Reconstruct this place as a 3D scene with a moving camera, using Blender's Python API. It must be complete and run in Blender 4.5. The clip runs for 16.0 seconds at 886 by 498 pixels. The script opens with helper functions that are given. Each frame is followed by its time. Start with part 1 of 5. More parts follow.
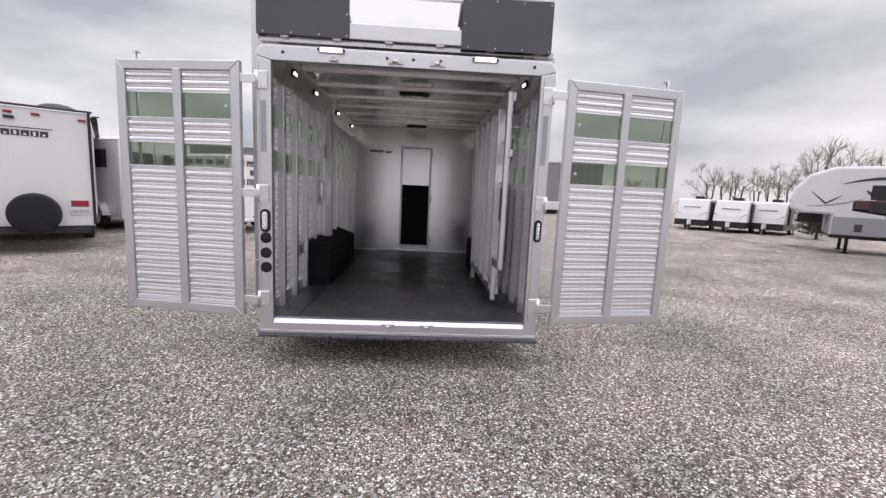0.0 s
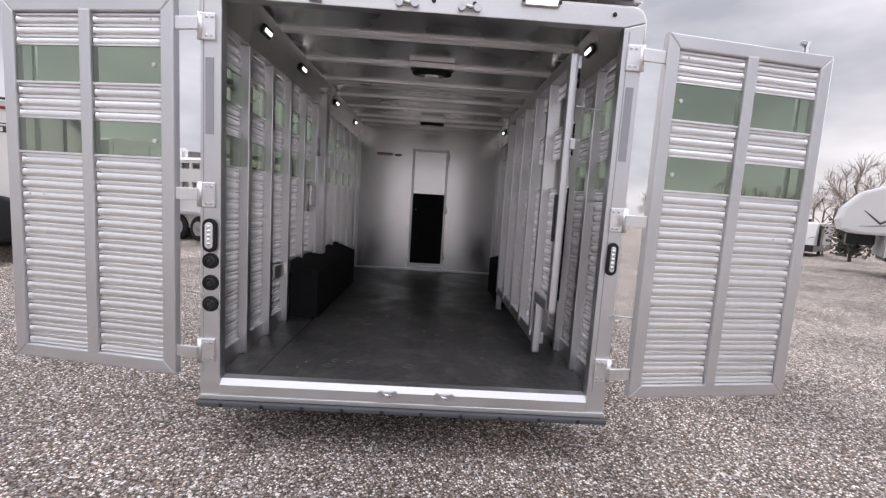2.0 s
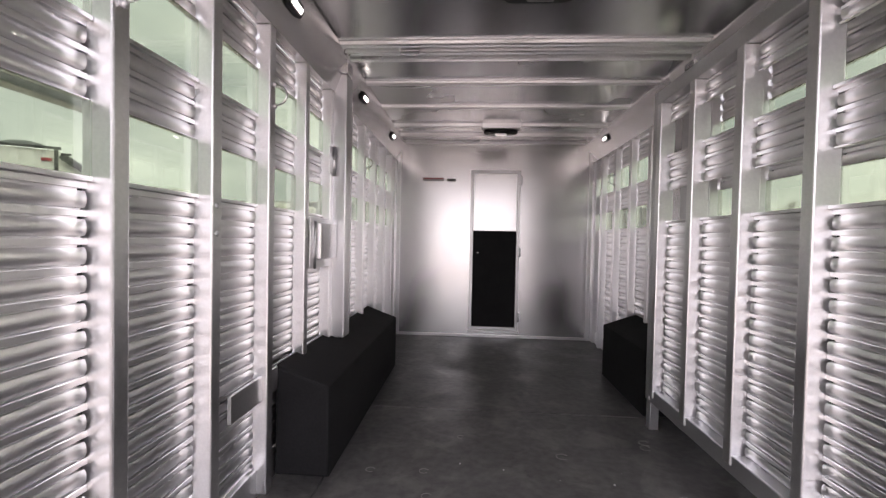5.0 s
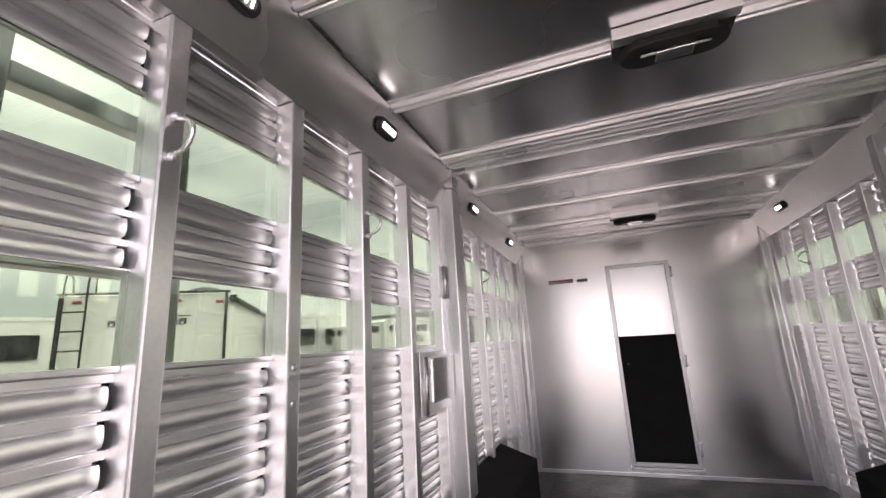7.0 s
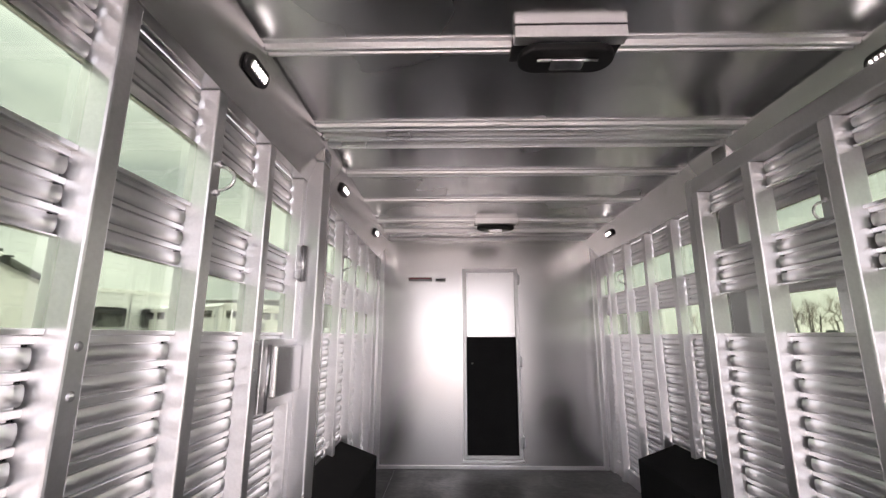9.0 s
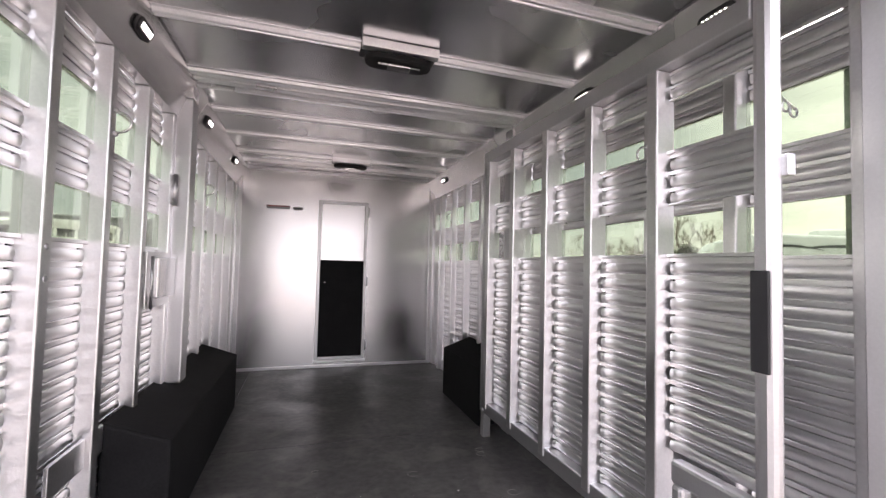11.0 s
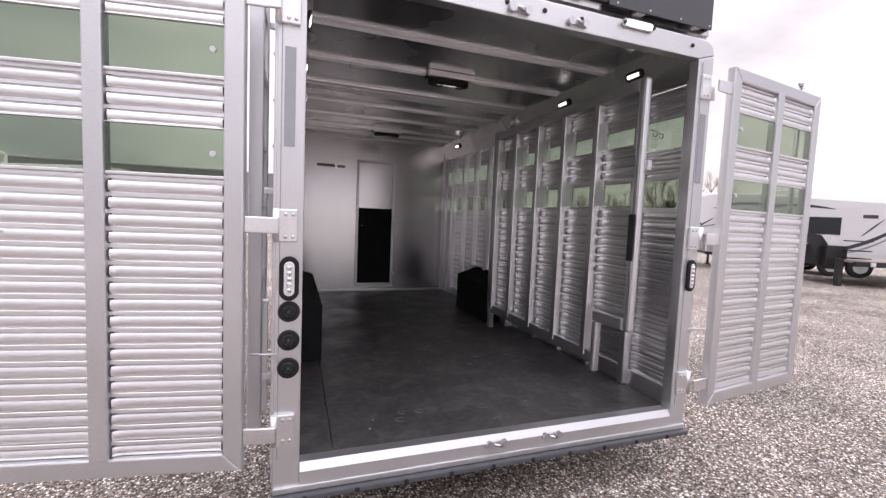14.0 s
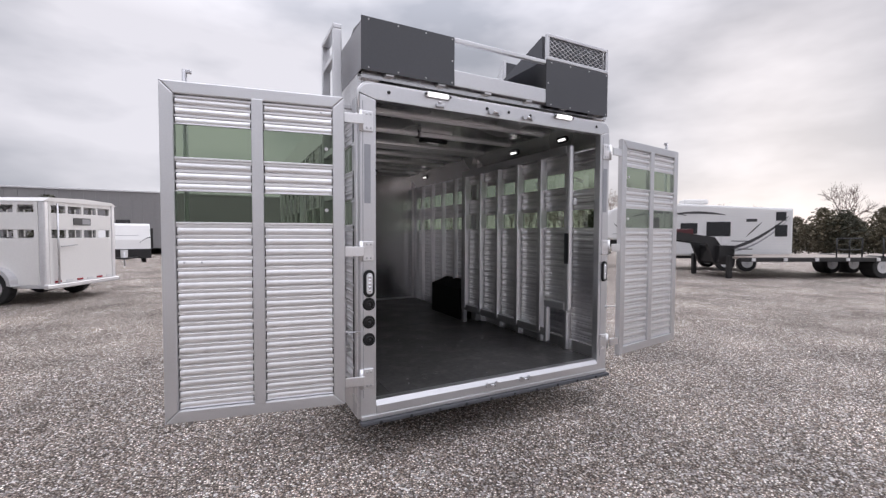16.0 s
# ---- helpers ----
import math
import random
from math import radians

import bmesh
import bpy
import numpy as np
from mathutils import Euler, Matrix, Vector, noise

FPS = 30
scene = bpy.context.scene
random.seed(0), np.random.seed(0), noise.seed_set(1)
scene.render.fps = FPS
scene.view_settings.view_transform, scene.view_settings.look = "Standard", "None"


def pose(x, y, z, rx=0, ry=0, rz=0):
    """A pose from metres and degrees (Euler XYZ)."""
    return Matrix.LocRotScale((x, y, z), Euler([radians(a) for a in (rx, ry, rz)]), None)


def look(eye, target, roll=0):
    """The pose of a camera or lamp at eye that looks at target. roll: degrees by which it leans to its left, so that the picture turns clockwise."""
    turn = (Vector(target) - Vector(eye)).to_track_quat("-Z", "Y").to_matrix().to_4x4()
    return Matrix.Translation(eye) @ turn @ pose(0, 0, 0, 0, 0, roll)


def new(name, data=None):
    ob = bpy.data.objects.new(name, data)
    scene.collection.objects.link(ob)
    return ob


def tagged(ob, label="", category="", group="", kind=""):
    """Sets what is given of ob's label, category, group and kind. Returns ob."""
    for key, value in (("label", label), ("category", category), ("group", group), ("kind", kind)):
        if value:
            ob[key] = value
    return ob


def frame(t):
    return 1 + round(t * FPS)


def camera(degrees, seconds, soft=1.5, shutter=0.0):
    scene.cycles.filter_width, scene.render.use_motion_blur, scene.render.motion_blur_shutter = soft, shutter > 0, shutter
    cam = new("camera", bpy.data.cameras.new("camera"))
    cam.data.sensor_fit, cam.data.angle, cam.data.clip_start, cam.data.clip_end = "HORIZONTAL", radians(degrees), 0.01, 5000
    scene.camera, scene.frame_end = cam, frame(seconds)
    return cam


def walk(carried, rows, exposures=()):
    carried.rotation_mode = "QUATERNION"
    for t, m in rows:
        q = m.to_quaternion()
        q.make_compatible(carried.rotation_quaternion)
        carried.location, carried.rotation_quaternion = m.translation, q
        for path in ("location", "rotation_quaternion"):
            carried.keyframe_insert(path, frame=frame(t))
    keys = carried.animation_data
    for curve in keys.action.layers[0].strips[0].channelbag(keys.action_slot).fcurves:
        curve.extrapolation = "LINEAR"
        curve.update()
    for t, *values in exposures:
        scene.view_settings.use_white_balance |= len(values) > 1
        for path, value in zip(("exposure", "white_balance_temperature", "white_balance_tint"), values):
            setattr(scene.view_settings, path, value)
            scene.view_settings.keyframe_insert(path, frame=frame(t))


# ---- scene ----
cam = camera(92.6, 16.0, soft=1.35)
METRES, EYE, TILT, LEAN, TURN = 7.2, 1.5, 0.0, 0.0, -3.2
ROWS = [
    (0.0, 0.0, 0.0, 0.0, 0.35, -7.85, -2.55),
    (0.5, -0.0095, 0.0313, -0.0003, 0.66, -7.12, -2.78),
    (1.0, -0.0147, 0.0699, -0.0017, 0.98, -6.85, -3.12),
    (1.5, -0.0099, 0.1142, -0.0041, 1.94, -6.48, -3.34),
    (2.0, -0.0148, 0.1546, -0.0062, 1.83, -6.23, -3.58),
    (2.5, -0.029, 0.201, -0.0045, 2.0, -5.9, -3.68),
    (3.0, -0.0329, 0.2445, -0.0087, 2.85, -5.7, -3.52),
    (5.5, -0.0913, 0.4297, 0.0003, 9.07, 1.97, 0.19),
    (6.0, -0.1018, 0.4481, 0.0081, 12.92, 6.3, 1.73),
    (6.5, -0.0982, 0.4534, 0.0121, 19.32, 9.97, 2.71),
    (7.0, -0.0844, 0.4568, 0.0147, 24.32, 12.54, 3.16),
    (7.5, -0.077, 0.4575, 0.0166, 27.42, 14.12, 2.7),
    (8.0, -0.0748, 0.4609, 0.0154, 22.99, 13.9, 1.94),
    (8.5, -0.0839, 0.4672, 0.0137, 13.57, 12.94, 0.85),
    (9.0, -0.0959, 0.4732, 0.0121, 4.29, 11.52, -0.1),
    (9.5, -0.0993, 0.4711, 0.0089, -4.21, 9.8, -0.3),
    (10.0, -0.0923, 0.4454, 0.0072, -11.43, 7.53, 0.14),
    (12.5, -0.1181, 0.2918, 0.0012, -15.44, -3.9, -2.63),
    (13.0, -0.145, 0.2696, -0.0019, -14.55, -4.77, -2.98),
    (13.5, -0.1706, 0.249, -0.0071, -14.38, -5.59, -2.95),
    (14.0, -0.1797, 0.2108, -0.0033, -16.12, -4.17, -2.41),
    (14.5, -0.1972, 0.1756, 0.0059, -19.49, -2.77, -1.47),
    (15.0, -0.2355, 0.1471, 0.0047, -21.74, -2.01, -0.67),
    (15.5, -0.2662, 0.109, 0.0064, -23.33, -1.76, -0.17),
    (16.0, -0.2924, 0.0807, 0.0054, -24.12, -2.11, -0.25),
]
EXPOSURES = [(0.0, 0.30, 6600, 15), (2.0, 0.34, 6620, 15.5), (3.0, 0.66, 6750, 19), (5.5, 2.0, 6950, 20), (8.0, 2.0, 6950, 20), (9.0, 2.12, 6950, 19), (10.0, 2.2, 6900, 19), (12.5, 1.32, 6850, 19), (14.0, 0.60, 6750, 20), (15.5, 0.13, 6500, 15.5), (16.0, 0.08, 6500, 15)]
walk(cam, [(t, pose(0, 0, EYE, TILT, LEAN, TURN) @ pose(METRES * x, METRES * y, METRES * z, 90 + pitch, roll, yaw)) for t, x, y, z, yaw, pitch, roll in ROWS],
     exposures=EXPOSURES)

# ---- world and light ----
world = bpy.data.worlds.new("overcast_sky")
scene.world = world
world.use_nodes = True
wn, wl = world.node_tree.nodes, world.node_tree.links
wn.clear()
w_out, w_bg = wn.new("ShaderNodeOutputWorld"), wn.new("ShaderNodeBackground")
w_sky = wn.new("ShaderNodeTexSky")
w_sky.sky_type, w_sky.sun_disc = "NISHITA", False
SUN_EL, SUN_AZ = radians(16), radians(65)
w_sky.sun_elevation, w_sky.sun_rotation = SUN_EL, SUN_AZ
w_scale = wn.new("ShaderNodeVectorMath")
w_scale.operation = "SCALE"
w_scale.inputs["Scale"].default_value = 0.10
wl.new(w_sky.outputs[0], w_scale.inputs[0])
w_co, w_map, w_noise, w_ramp = wn.new("ShaderNodeTexCoord"), wn.new("ShaderNodeMapping"), wn.new("ShaderNodeTexNoise"), wn.new("ShaderNodeValToRGB")
w_map.inputs["Scale"].default_value = (1.0, 1.0, 2.6)
w_map.inputs["Location"].default_value = (1.9, 0.3, 0.75)
w_noise.inputs["Scale"].default_value, w_noise.inputs["Detail"].default_value = 1.9, 5.0
w_noise.inputs["Roughness"].default_value, w_noise.inputs["Distortion"].default_value = 0.5, 0.0
w_ramp.color_ramp.elements[0].position, w_ramp.color_ramp.elements[1].position = 0.36, 0.62
w_ramp.color_ramp.elements[0].color = (0.425, 0.452, 0.505, 1)
w_ramp.color_ramp.elements[1].color = (0.90, 0.907, 0.955, 1)
wl.new(w_co.outputs["Generated"], w_map.inputs[0])
wl.new(w_map.outputs[0], w_noise.inputs[0])
wl.new(w_noise.outputs[0], w_ramp.inputs[0])
w_mix = wn.new("ShaderNodeMix")
w_mix.data_type = "RGBA"
w_mix.inputs["Factor"].default_value = 0.94
wl.new(w_scale.outputs[0], w_mix.inputs[6])
wl.new(w_ramp.outputs[0], w_mix.inputs[7])
# an overcast sky is about three times as bright overhead as at the horizon
w_sep, w_cie, w_mul = wn.new("ShaderNodeSeparateXYZ"), wn.new("ShaderNodeMapRange"), wn.new("ShaderNodeVectorMath")
wl.new(w_co.outputs["Generated"], w_sep.inputs[0])
w_cie.inputs["From Min"].default_value, w_cie.inputs["From Max"].default_value = 0.38, 1.0
w_cie.inputs["To Min"].default_value, w_cie.inputs["To Max"].default_value = 0.88, 3.3
w_mul.operation = "SCALE"
wl.new(w_sep.outputs["Z"], w_cie.inputs[0])
wl.new(w_mix.outputs[2], w_mul.inputs[0]), wl.new(w_cie.outputs[0], w_mul.inputs["Scale"])
# the thin place in the cloud before the sun
w_dot, w_gl, w_add = wn.new("ShaderNodeVectorMath"), wn.new("ShaderNodeMapRange"), wn.new("ShaderNodeVectorMath")
w_dot.operation, w_add.operation = "DOT_PRODUCT", "ADD"
w_dot.inputs[1].default_value = (math.sin(SUN_AZ) * math.cos(radians(8)), math.cos(SUN_AZ) * math.cos(radians(8)), math.sin(radians(8)))
w_gl.interpolation_type = "SMOOTHSTEP"
w_gl.inputs["From Min"].default_value, w_gl.inputs["From Max"].default_value = 0.968, 1.0
w_gl.inputs["To Min"].default_value, w_gl.inputs["To Max"].default_value = 0.0, 0.16
wl.new(w_co.outputs["Generated"], w_dot.inputs[0]), wl.new(w_dot.outputs["Value"], w_gl.inputs[0])
wl.new(w_mul.outputs[0], w_add.inputs[0]), wl.new(w_gl.outputs[0], w_add.inputs[1])
wl.new(w_add.outputs[0], w_bg.inputs[0])
w_bg.inputs[1].default_value = 1.0
wl.new(w_bg.outputs[0], w_out.inputs[0])

sun_data = bpy.data.lights.new("sun", "SUN")
sun_data.energy, sun_data.angle, sun_data.color = 0.6, radians(25), (1.0, 0.97, 0.93)
sun = new("sun", sun_data)
sun_dir = Vector((math.sin(SUN_AZ) * math.cos(SUN_EL), math.cos(SUN_AZ) * math.cos(SUN_EL), math.sin(SUN_EL)))
sun.matrix_basis = look(sun_dir * 30, (0, 0, 0))


# ---- materials ----
def material(name, color, rough=0.5, metal=0.0, vary=0.12, scale=6.0, bump=0.0, bump_scale=60.0, stretch=(1, 1, 1), emit=None, spec=0.5, rand=0.0, rough_vary=0.0):
    """A surface with colour variation at two scales, fine relief and, per object, a slight shift."""
    m = bpy.data.materials.new(name)
    m.use_nodes = True
    n, l = m.node_tree.nodes, m.node_tree.links
    b = n["Principled BSDF"]
    b.inputs["Roughness"].default_value, b.inputs["Metallic"].default_value = rough, metal
    b.inputs["Specular IOR Level"].default_value = spec
    co, mp = n.new("ShaderNodeTexCoord"), n.new("ShaderNodeMapping")
    mp.inputs["Scale"].default_value = stretch
    l.new(co.outputs["Object"], mp.inputs[0])
    big, fine = n.new("ShaderNodeTexNoise"), n.new("ShaderNodeTexNoise")
    big.inputs["Scale"].default_value, big.inputs["Detail"].default_value = scale, 3
    fine.inputs["Scale"].default_value, fine.inputs["Detail"].default_value = bump_scale, 4
    l.new(mp.outputs[0], big.inputs[0]), l.new(mp.outputs[0], fine.inputs[0])
    add = n.new("ShaderNodeMath")
    add.operation = "ADD"
    l.new(big.outputs[0], add.inputs[0]), l.new(fine.outputs[0], add.inputs[1])
    top = add
    if rand:
        info, mul = n.new("ShaderNodeObjectInfo"), n.new("ShaderNodeMath")
        mul.operation = "MULTIPLY_ADD"
        mul.inputs[1].default_value = rand
        l.new(info.outputs["Random"], mul.inputs[0]), l.new(add.outputs[0], mul.inputs[2])
        top = mul
    ramp = n.new("ShaderNodeValToRGB")
    ramp.color_ramp.elements[0].position, ramp.color_ramp.elements[1].position = 0.30, 0.70
    half = n.new("ShaderNodeMath")
    half.operation = "MULTIPLY"
    half.inputs[1].default_value = 0.5 / (1 + rand * 0.25)
    l.new(top.outputs[0], half.inputs[0]), l.new(half.outputs[0], ramp.inputs[0])
    c = Vector(color)
    ramp.color_ramp.elements[0].color = (*[max(0, v * (1 - vary)) for v in c], 1)
    ramp.color_ramp.elements[1].color = (*[min(1, v * (1 + vary)) for v in c], 1)
    l.new(ramp.outputs[0], b.inputs["Base Color"])
    if rough_vary:
        rr = n.new("ShaderNodeMapRange")
        rr.inputs["From Min"].default_value, rr.inputs["From Max"].default_value = 0.3, 0.7
        rr.inputs["To Min"].default_value, rr.inputs["To Max"].default_value = rough - rough_vary, rough + rough_vary
        l.new(big.outputs[0], rr.inputs[0]), l.new(rr.outputs[0], b.inputs["Roughness"])
    if bump:
        bp = n.new("ShaderNodeBump")
        bp.inputs["Strength"].default_value, bp.inputs["Distance"].default_value = bump, 0.01
        l.new(add.outputs[0], bp.inputs["Height"]), l.new(bp.outputs[0], b.inputs["Normal"])
    if emit:
        b.inputs["Emission Color"].default_value, b.inputs["Emission Strength"].default_value = (*emit[:3], 1), emit[3]
    return m


ALU = material("mill_aluminium", (0.82, 0.815, 0.825), 0.34, 1.0, 0.08, 2.5, 0.05, 90, rand=0.3, rough_vary=0.07)
SLAT = material("slat_aluminium", (0.87, 0.865, 0.875), 0.34, 1.0, 0.06, 2.0, 0.0, 30, (1, 0.25, 1), rand=0.5, rough_vary=0.03)
FRAME = material("satin_frame_aluminium", (0.68, 0.68, 0.695), 0.42, 1.0, 0.06, 2.0, 0.04, 120, rand=0.2, rough_vary=0.05)
SHEET = material("rolled_sheet_aluminium", (0.70, 0.695, 0.70), 0.24, 1.0, 0.03, 1.1, 0.0, 2.2, (0.35, 0.35, 3.0), rough_vary=0.02)
# rolled sheet smears its reflections up and down
s_b = [q for q in SHEET.node_tree.nodes if q.type == "BSDF_PRINCIPLED"][0]
s_tan = SHEET.node_tree.nodes.new("ShaderNodeCombineXYZ")
s_tan.inputs[0].default_value, s_tan.inputs[1].default_value, s_tan.inputs[2].default_value = 0.05, 0.03, 1.0
s_b.inputs["Anisotropic"].default_value = 0.45
SHEET.node_tree.links.new(s_tan.outputs[0], s_b.inputs["Tangent"])
ROOFSHEET = material("ceiling_sheet_aluminium", (0.62, 0.615, 0.625), 0.25, 1.0, 0.07, 1.2, 0.02, 3.0, rough_vary=0.06)
CHROME = material("polished_steel", (0.8, 0.8, 0.81), 0.14, 1.0, 0.05, 8)
STEEL = material("zinc_steel", (0.62, 0.62, 0.64), 0.35, 1.0, 0.12, 20, 0.05, 100)
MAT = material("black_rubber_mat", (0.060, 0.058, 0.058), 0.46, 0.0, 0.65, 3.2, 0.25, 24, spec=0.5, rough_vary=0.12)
# pale dust trodden into the mats in uneven patches
mn, ml = MAT.node_tree.nodes, MAT.node_tree.links
m_b = [q for q in mn if q.type == "BSDF_PRINCIPLED"][0]
m_src = m_b.inputs["Base Color"].links[0].from_socket
m_co, m_noise, m_range, m_mix = mn.new("ShaderNodeTexCoord"), mn.new("ShaderNodeTexNoise"), mn.new("ShaderNodeMapRange"), mn.new("ShaderNodeMix")
m_noise.inputs["Scale"].default_value, m_noise.inputs["Detail"].default_value, m_noise.inputs["Roughness"].default_value, m_noise.inputs["Distortion"].default_value = 5.0, 6.0, 0.62, 0.6
m_range.inputs["From Min"].default_value, m_range.inputs["From Max"].default_value, m_range.inputs["To Max"].default_value = 0.50, 0.74, 0.75
m_mix.data_type = "RGBA"
m_mix.inputs[7].default_value = (0.155, 0.148, 0.140, 1)
ml.new(m_co.outputs["Object"], m_noise.inputs[0]), ml.new(m_noise.outputs[0], m_range.inputs[0]), ml.new(m_range.outputs[0], m_mix.inputs["Factor"])
ml.new(m_src, m_mix.inputs[6]), ml.new(m_mix.outputs[2], m_b.inputs["Base Color"])
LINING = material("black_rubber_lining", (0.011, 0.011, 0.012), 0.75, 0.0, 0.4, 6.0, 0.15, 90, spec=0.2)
# real rubber parts, and the black that paints shade into the slat slots
RUBBER_AND_SLOT_SHADE = material("black_rubber_and_slot_shade", (0.012, 0.012, 0.013), 0.6, 0.0, 0.3, 15, 0.1, 120, spec=0.3)
PLASTIC = material("black_plastic", (0.02, 0.02, 0.022), 0.38, 0.0, 0.2, 15)
GREYPAINT = material("dark_grey_paint", (0.075, 0.078, 0.088), 0.5, 0.0, 0.08, 3.0, 0.04, 60)
SCUFFED = material("scuffed_rubber", (0.21, 0.204, 0.197), 0.7, 0.0, 0.4, 30, 0.05, 150)
TAPE = material("grey_reflective_tape", (0.36, 0.37, 0.40), 0.45, 0.3, 0.08, 20, 0.02, 200)
LED = material("lit_led", (0.9, 0.9, 0.9), 0.3, 0, 0.02, 5, emit=(1, 0.98, 0.95, 2.6))
LENS = material("clear_lamp_lens", (0.80, 0.80, 0.82), 0.18, 0.35, 0.10, 60, 0.25, 160)
LAMPGREY = material("grey_lamp_lens", (0.30, 0.30, 0.31), 0.25, 0.4, 0.1, 60, 0.1, 160)
LITLENS = material("lit_marker_lens", (0.9, 0.9, 0.9), 0.3, 0, 0.02, 5, emit=(1, 0.99, 0.97, 1.6))
WHITE = material("white_gelcoat", (0.74, 0.73, 0.72), 0.32, 0, 0.04, 1.2, 0.02, 30)
WHITEPANEL = material("white_corrugated_panel", (0.70, 0.70, 0.70), 0.38, 0, 0.05, 1.0, 0.02, 30)
SILVER = material("silver_skin", (0.68, 0.68, 0.70), 0.38, 0.6, 0.08, 1.5, 0.03, 20)
GREYSKIN = material("grey_skin", (0.30, 0.30, 0.32), 0.45, 0, 0.08, 1.5)
DARKGRAPHIC = material("charcoal_graphic", (0.045, 0.043, 0.048), 0.4, 0, 0.2, 3)
BLACKSTEEL = material("black_steel", (0.014, 0.014, 0.015), 0.45, 0.0, 0.3, 6, 0.05, 50)
MAROON = material("dark_maroon_paint", (0.07, 0.010, 0.014), 0.4, 0, 0.2, 4)
RED = material("red_lens", (0.30, 0.015, 0.03), 0.3, 0, 0.15, 20)
REDWOOD = material("weathered_deck", (0.30, 0.26, 0.23), 0.8, 0, 0.25, 4, 0.2, 30, (1, 12, 1))
DARKGLASS = material("dark_window", (0.012, 0.013, 0.015), 0.08, 0, 0.1, 3)
TYRE = material("tyre_rubber", (0.02, 0.02, 0.021), 0.75, 0, 0.3, 10, 0.2, 60)
CLADDING = material("grey_metal_cladding", (0.26, 0.255, 0.26), 0.6, 0, 0.06, 0.3, 0.03, 4)
BARK = material("grey_bark", (0.10, 0.085, 0.075), 0.9, 0, 0.3, 4, 0.4, 20)
# twigs and evergreens: base colours lightened to paint in distance haze
TWIG = material("hazed_bare_twigs", (0.24, 0.19, 0.165), 0.9, 0, 0.3, 1)
LEAF = material("hazed_evergreen", (0.085, 0.085, 0.062), 0.8, 0, 0.5, 0.8)
BRUSH = material("olive_brush", (0.13, 0.112, 0.075), 0.85, 0, 0.5, 0.5)
SIGNWHITE = material("white_plate", (0.65, 0.65, 0.66), 0.4, 0, 0.05, 10)

# green tinted acrylic: clear to light, with a surface gloss
GLASS = bpy.data.materials.new("green_acrylic")
GLASS.use_nodes = True
gn, gl = GLASS.node_tree.nodes, GLASS.node_tree.links
gn.clear()
g_out, g_mix, g_tr, g_gl, g_fr, g_pw = (gn.new("ShaderNode" + k) for k in ("OutputMaterial", "MixShader", "BsdfTransparent", "BsdfGlossy", "LayerWeight", "Math"))
g_tr.inputs[0].default_value = (0.55, 0.605, 0.52, 1)
g_gl.inputs["Roughness"].default_value = 0.03
g_fr.inputs[0].default_value = 0.5
g_pw.operation = "MULTIPLY_ADD"
g_pw.inputs[1].default_value, g_pw.inputs[2].default_value = 0.22, 0.02
gl.new(g_fr.outputs["Facing"], g_pw.inputs[0]), gl.new(g_pw.outputs[0], g_mix.inputs[0]), gl.new(g_tr.outputs[0], g_mix.inputs[1]), gl.new(g_gl.outputs[0], g_mix.inputs[2]), gl.new(g_mix.outputs[0], g_out.inputs[0])

# gravel ground: crushed pale stone in dark fines, lighter and darker in broad random patches
GRAVEL = bpy.data.materials.new("crushed_gravel")
GRAVEL.use_nodes = True
n, l = GRAVEL.node_tree.nodes, GRAVEL.node_tree.links
b = n["Principled BSDF"]
b.inputs["Roughness"].default_value = 0.85
b.inputs["Specular IOR Level"].default_value = 0.3
co = n.new("ShaderNodeTexCoord")
vor, vor2, patch, fines = n.new("ShaderNodeTexVoronoi"), n.new("ShaderNodeTexVoronoi"), n.new("ShaderNodeTexNoise"), n.new("ShaderNodeTexNoise")
vor.inputs["Scale"].default_value, vor2.inputs["Scale"].default_value = 72, 150
patch.inputs["Scale"].default_value, patch.inputs["Detail"].default_value = 0.8, 8
fines.inputs["Scale"].default_value, fines.inputs["Detail"].default_value = 30, 5
for node in (vor, vor2, patch, fines):
    l.new(co.outputs["Object"], node.inputs["Vector"])
sep = n.new("ShaderNodeSeparateColor")
l.new(vor.outputs["Color"], sep.inputs[0])
stone = n.new("ShaderNodeValToRGB")
cr = stone.color_ramp
cr.elements[0].position, cr.elements[1].position = 0.0, 1.0
cr.elements[0].color, cr.elements[1].color = (0.165, 0.130, 0.108, 1), (0.95, 0.92, 0.88, 1)
for p, v in ((0.48, (0.31, 0.253, 0.215, 1)), (0.76, (0.50, 0.43, 0.375, 1)), (0.88, (0.86, 0.80, 0.74, 1))):
    e = cr.elements.new(p)
    e.color = v
l.new(sep.outputs[0], stone.inputs[0])
shade = n.new("ShaderNodeMapRange")
shade.inputs["From Min"].default_value, shade.inputs["From Max"].default_value = 0.3, 0.72
shade.inputs["To Min"].default_value, shade.inputs["To Max"].default_value = 0.62, 1.34
l.new(patch.outputs[0], shade.inputs[0])
# each stone cell is brightest at its centre and darkened towards its rim
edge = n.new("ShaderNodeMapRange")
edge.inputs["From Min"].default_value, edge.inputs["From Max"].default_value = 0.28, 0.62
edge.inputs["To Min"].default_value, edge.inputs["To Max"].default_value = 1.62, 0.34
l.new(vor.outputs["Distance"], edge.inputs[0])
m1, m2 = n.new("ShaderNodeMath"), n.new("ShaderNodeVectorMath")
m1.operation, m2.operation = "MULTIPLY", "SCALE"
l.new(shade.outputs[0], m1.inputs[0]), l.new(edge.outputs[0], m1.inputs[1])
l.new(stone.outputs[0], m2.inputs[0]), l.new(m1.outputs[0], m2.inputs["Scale"])
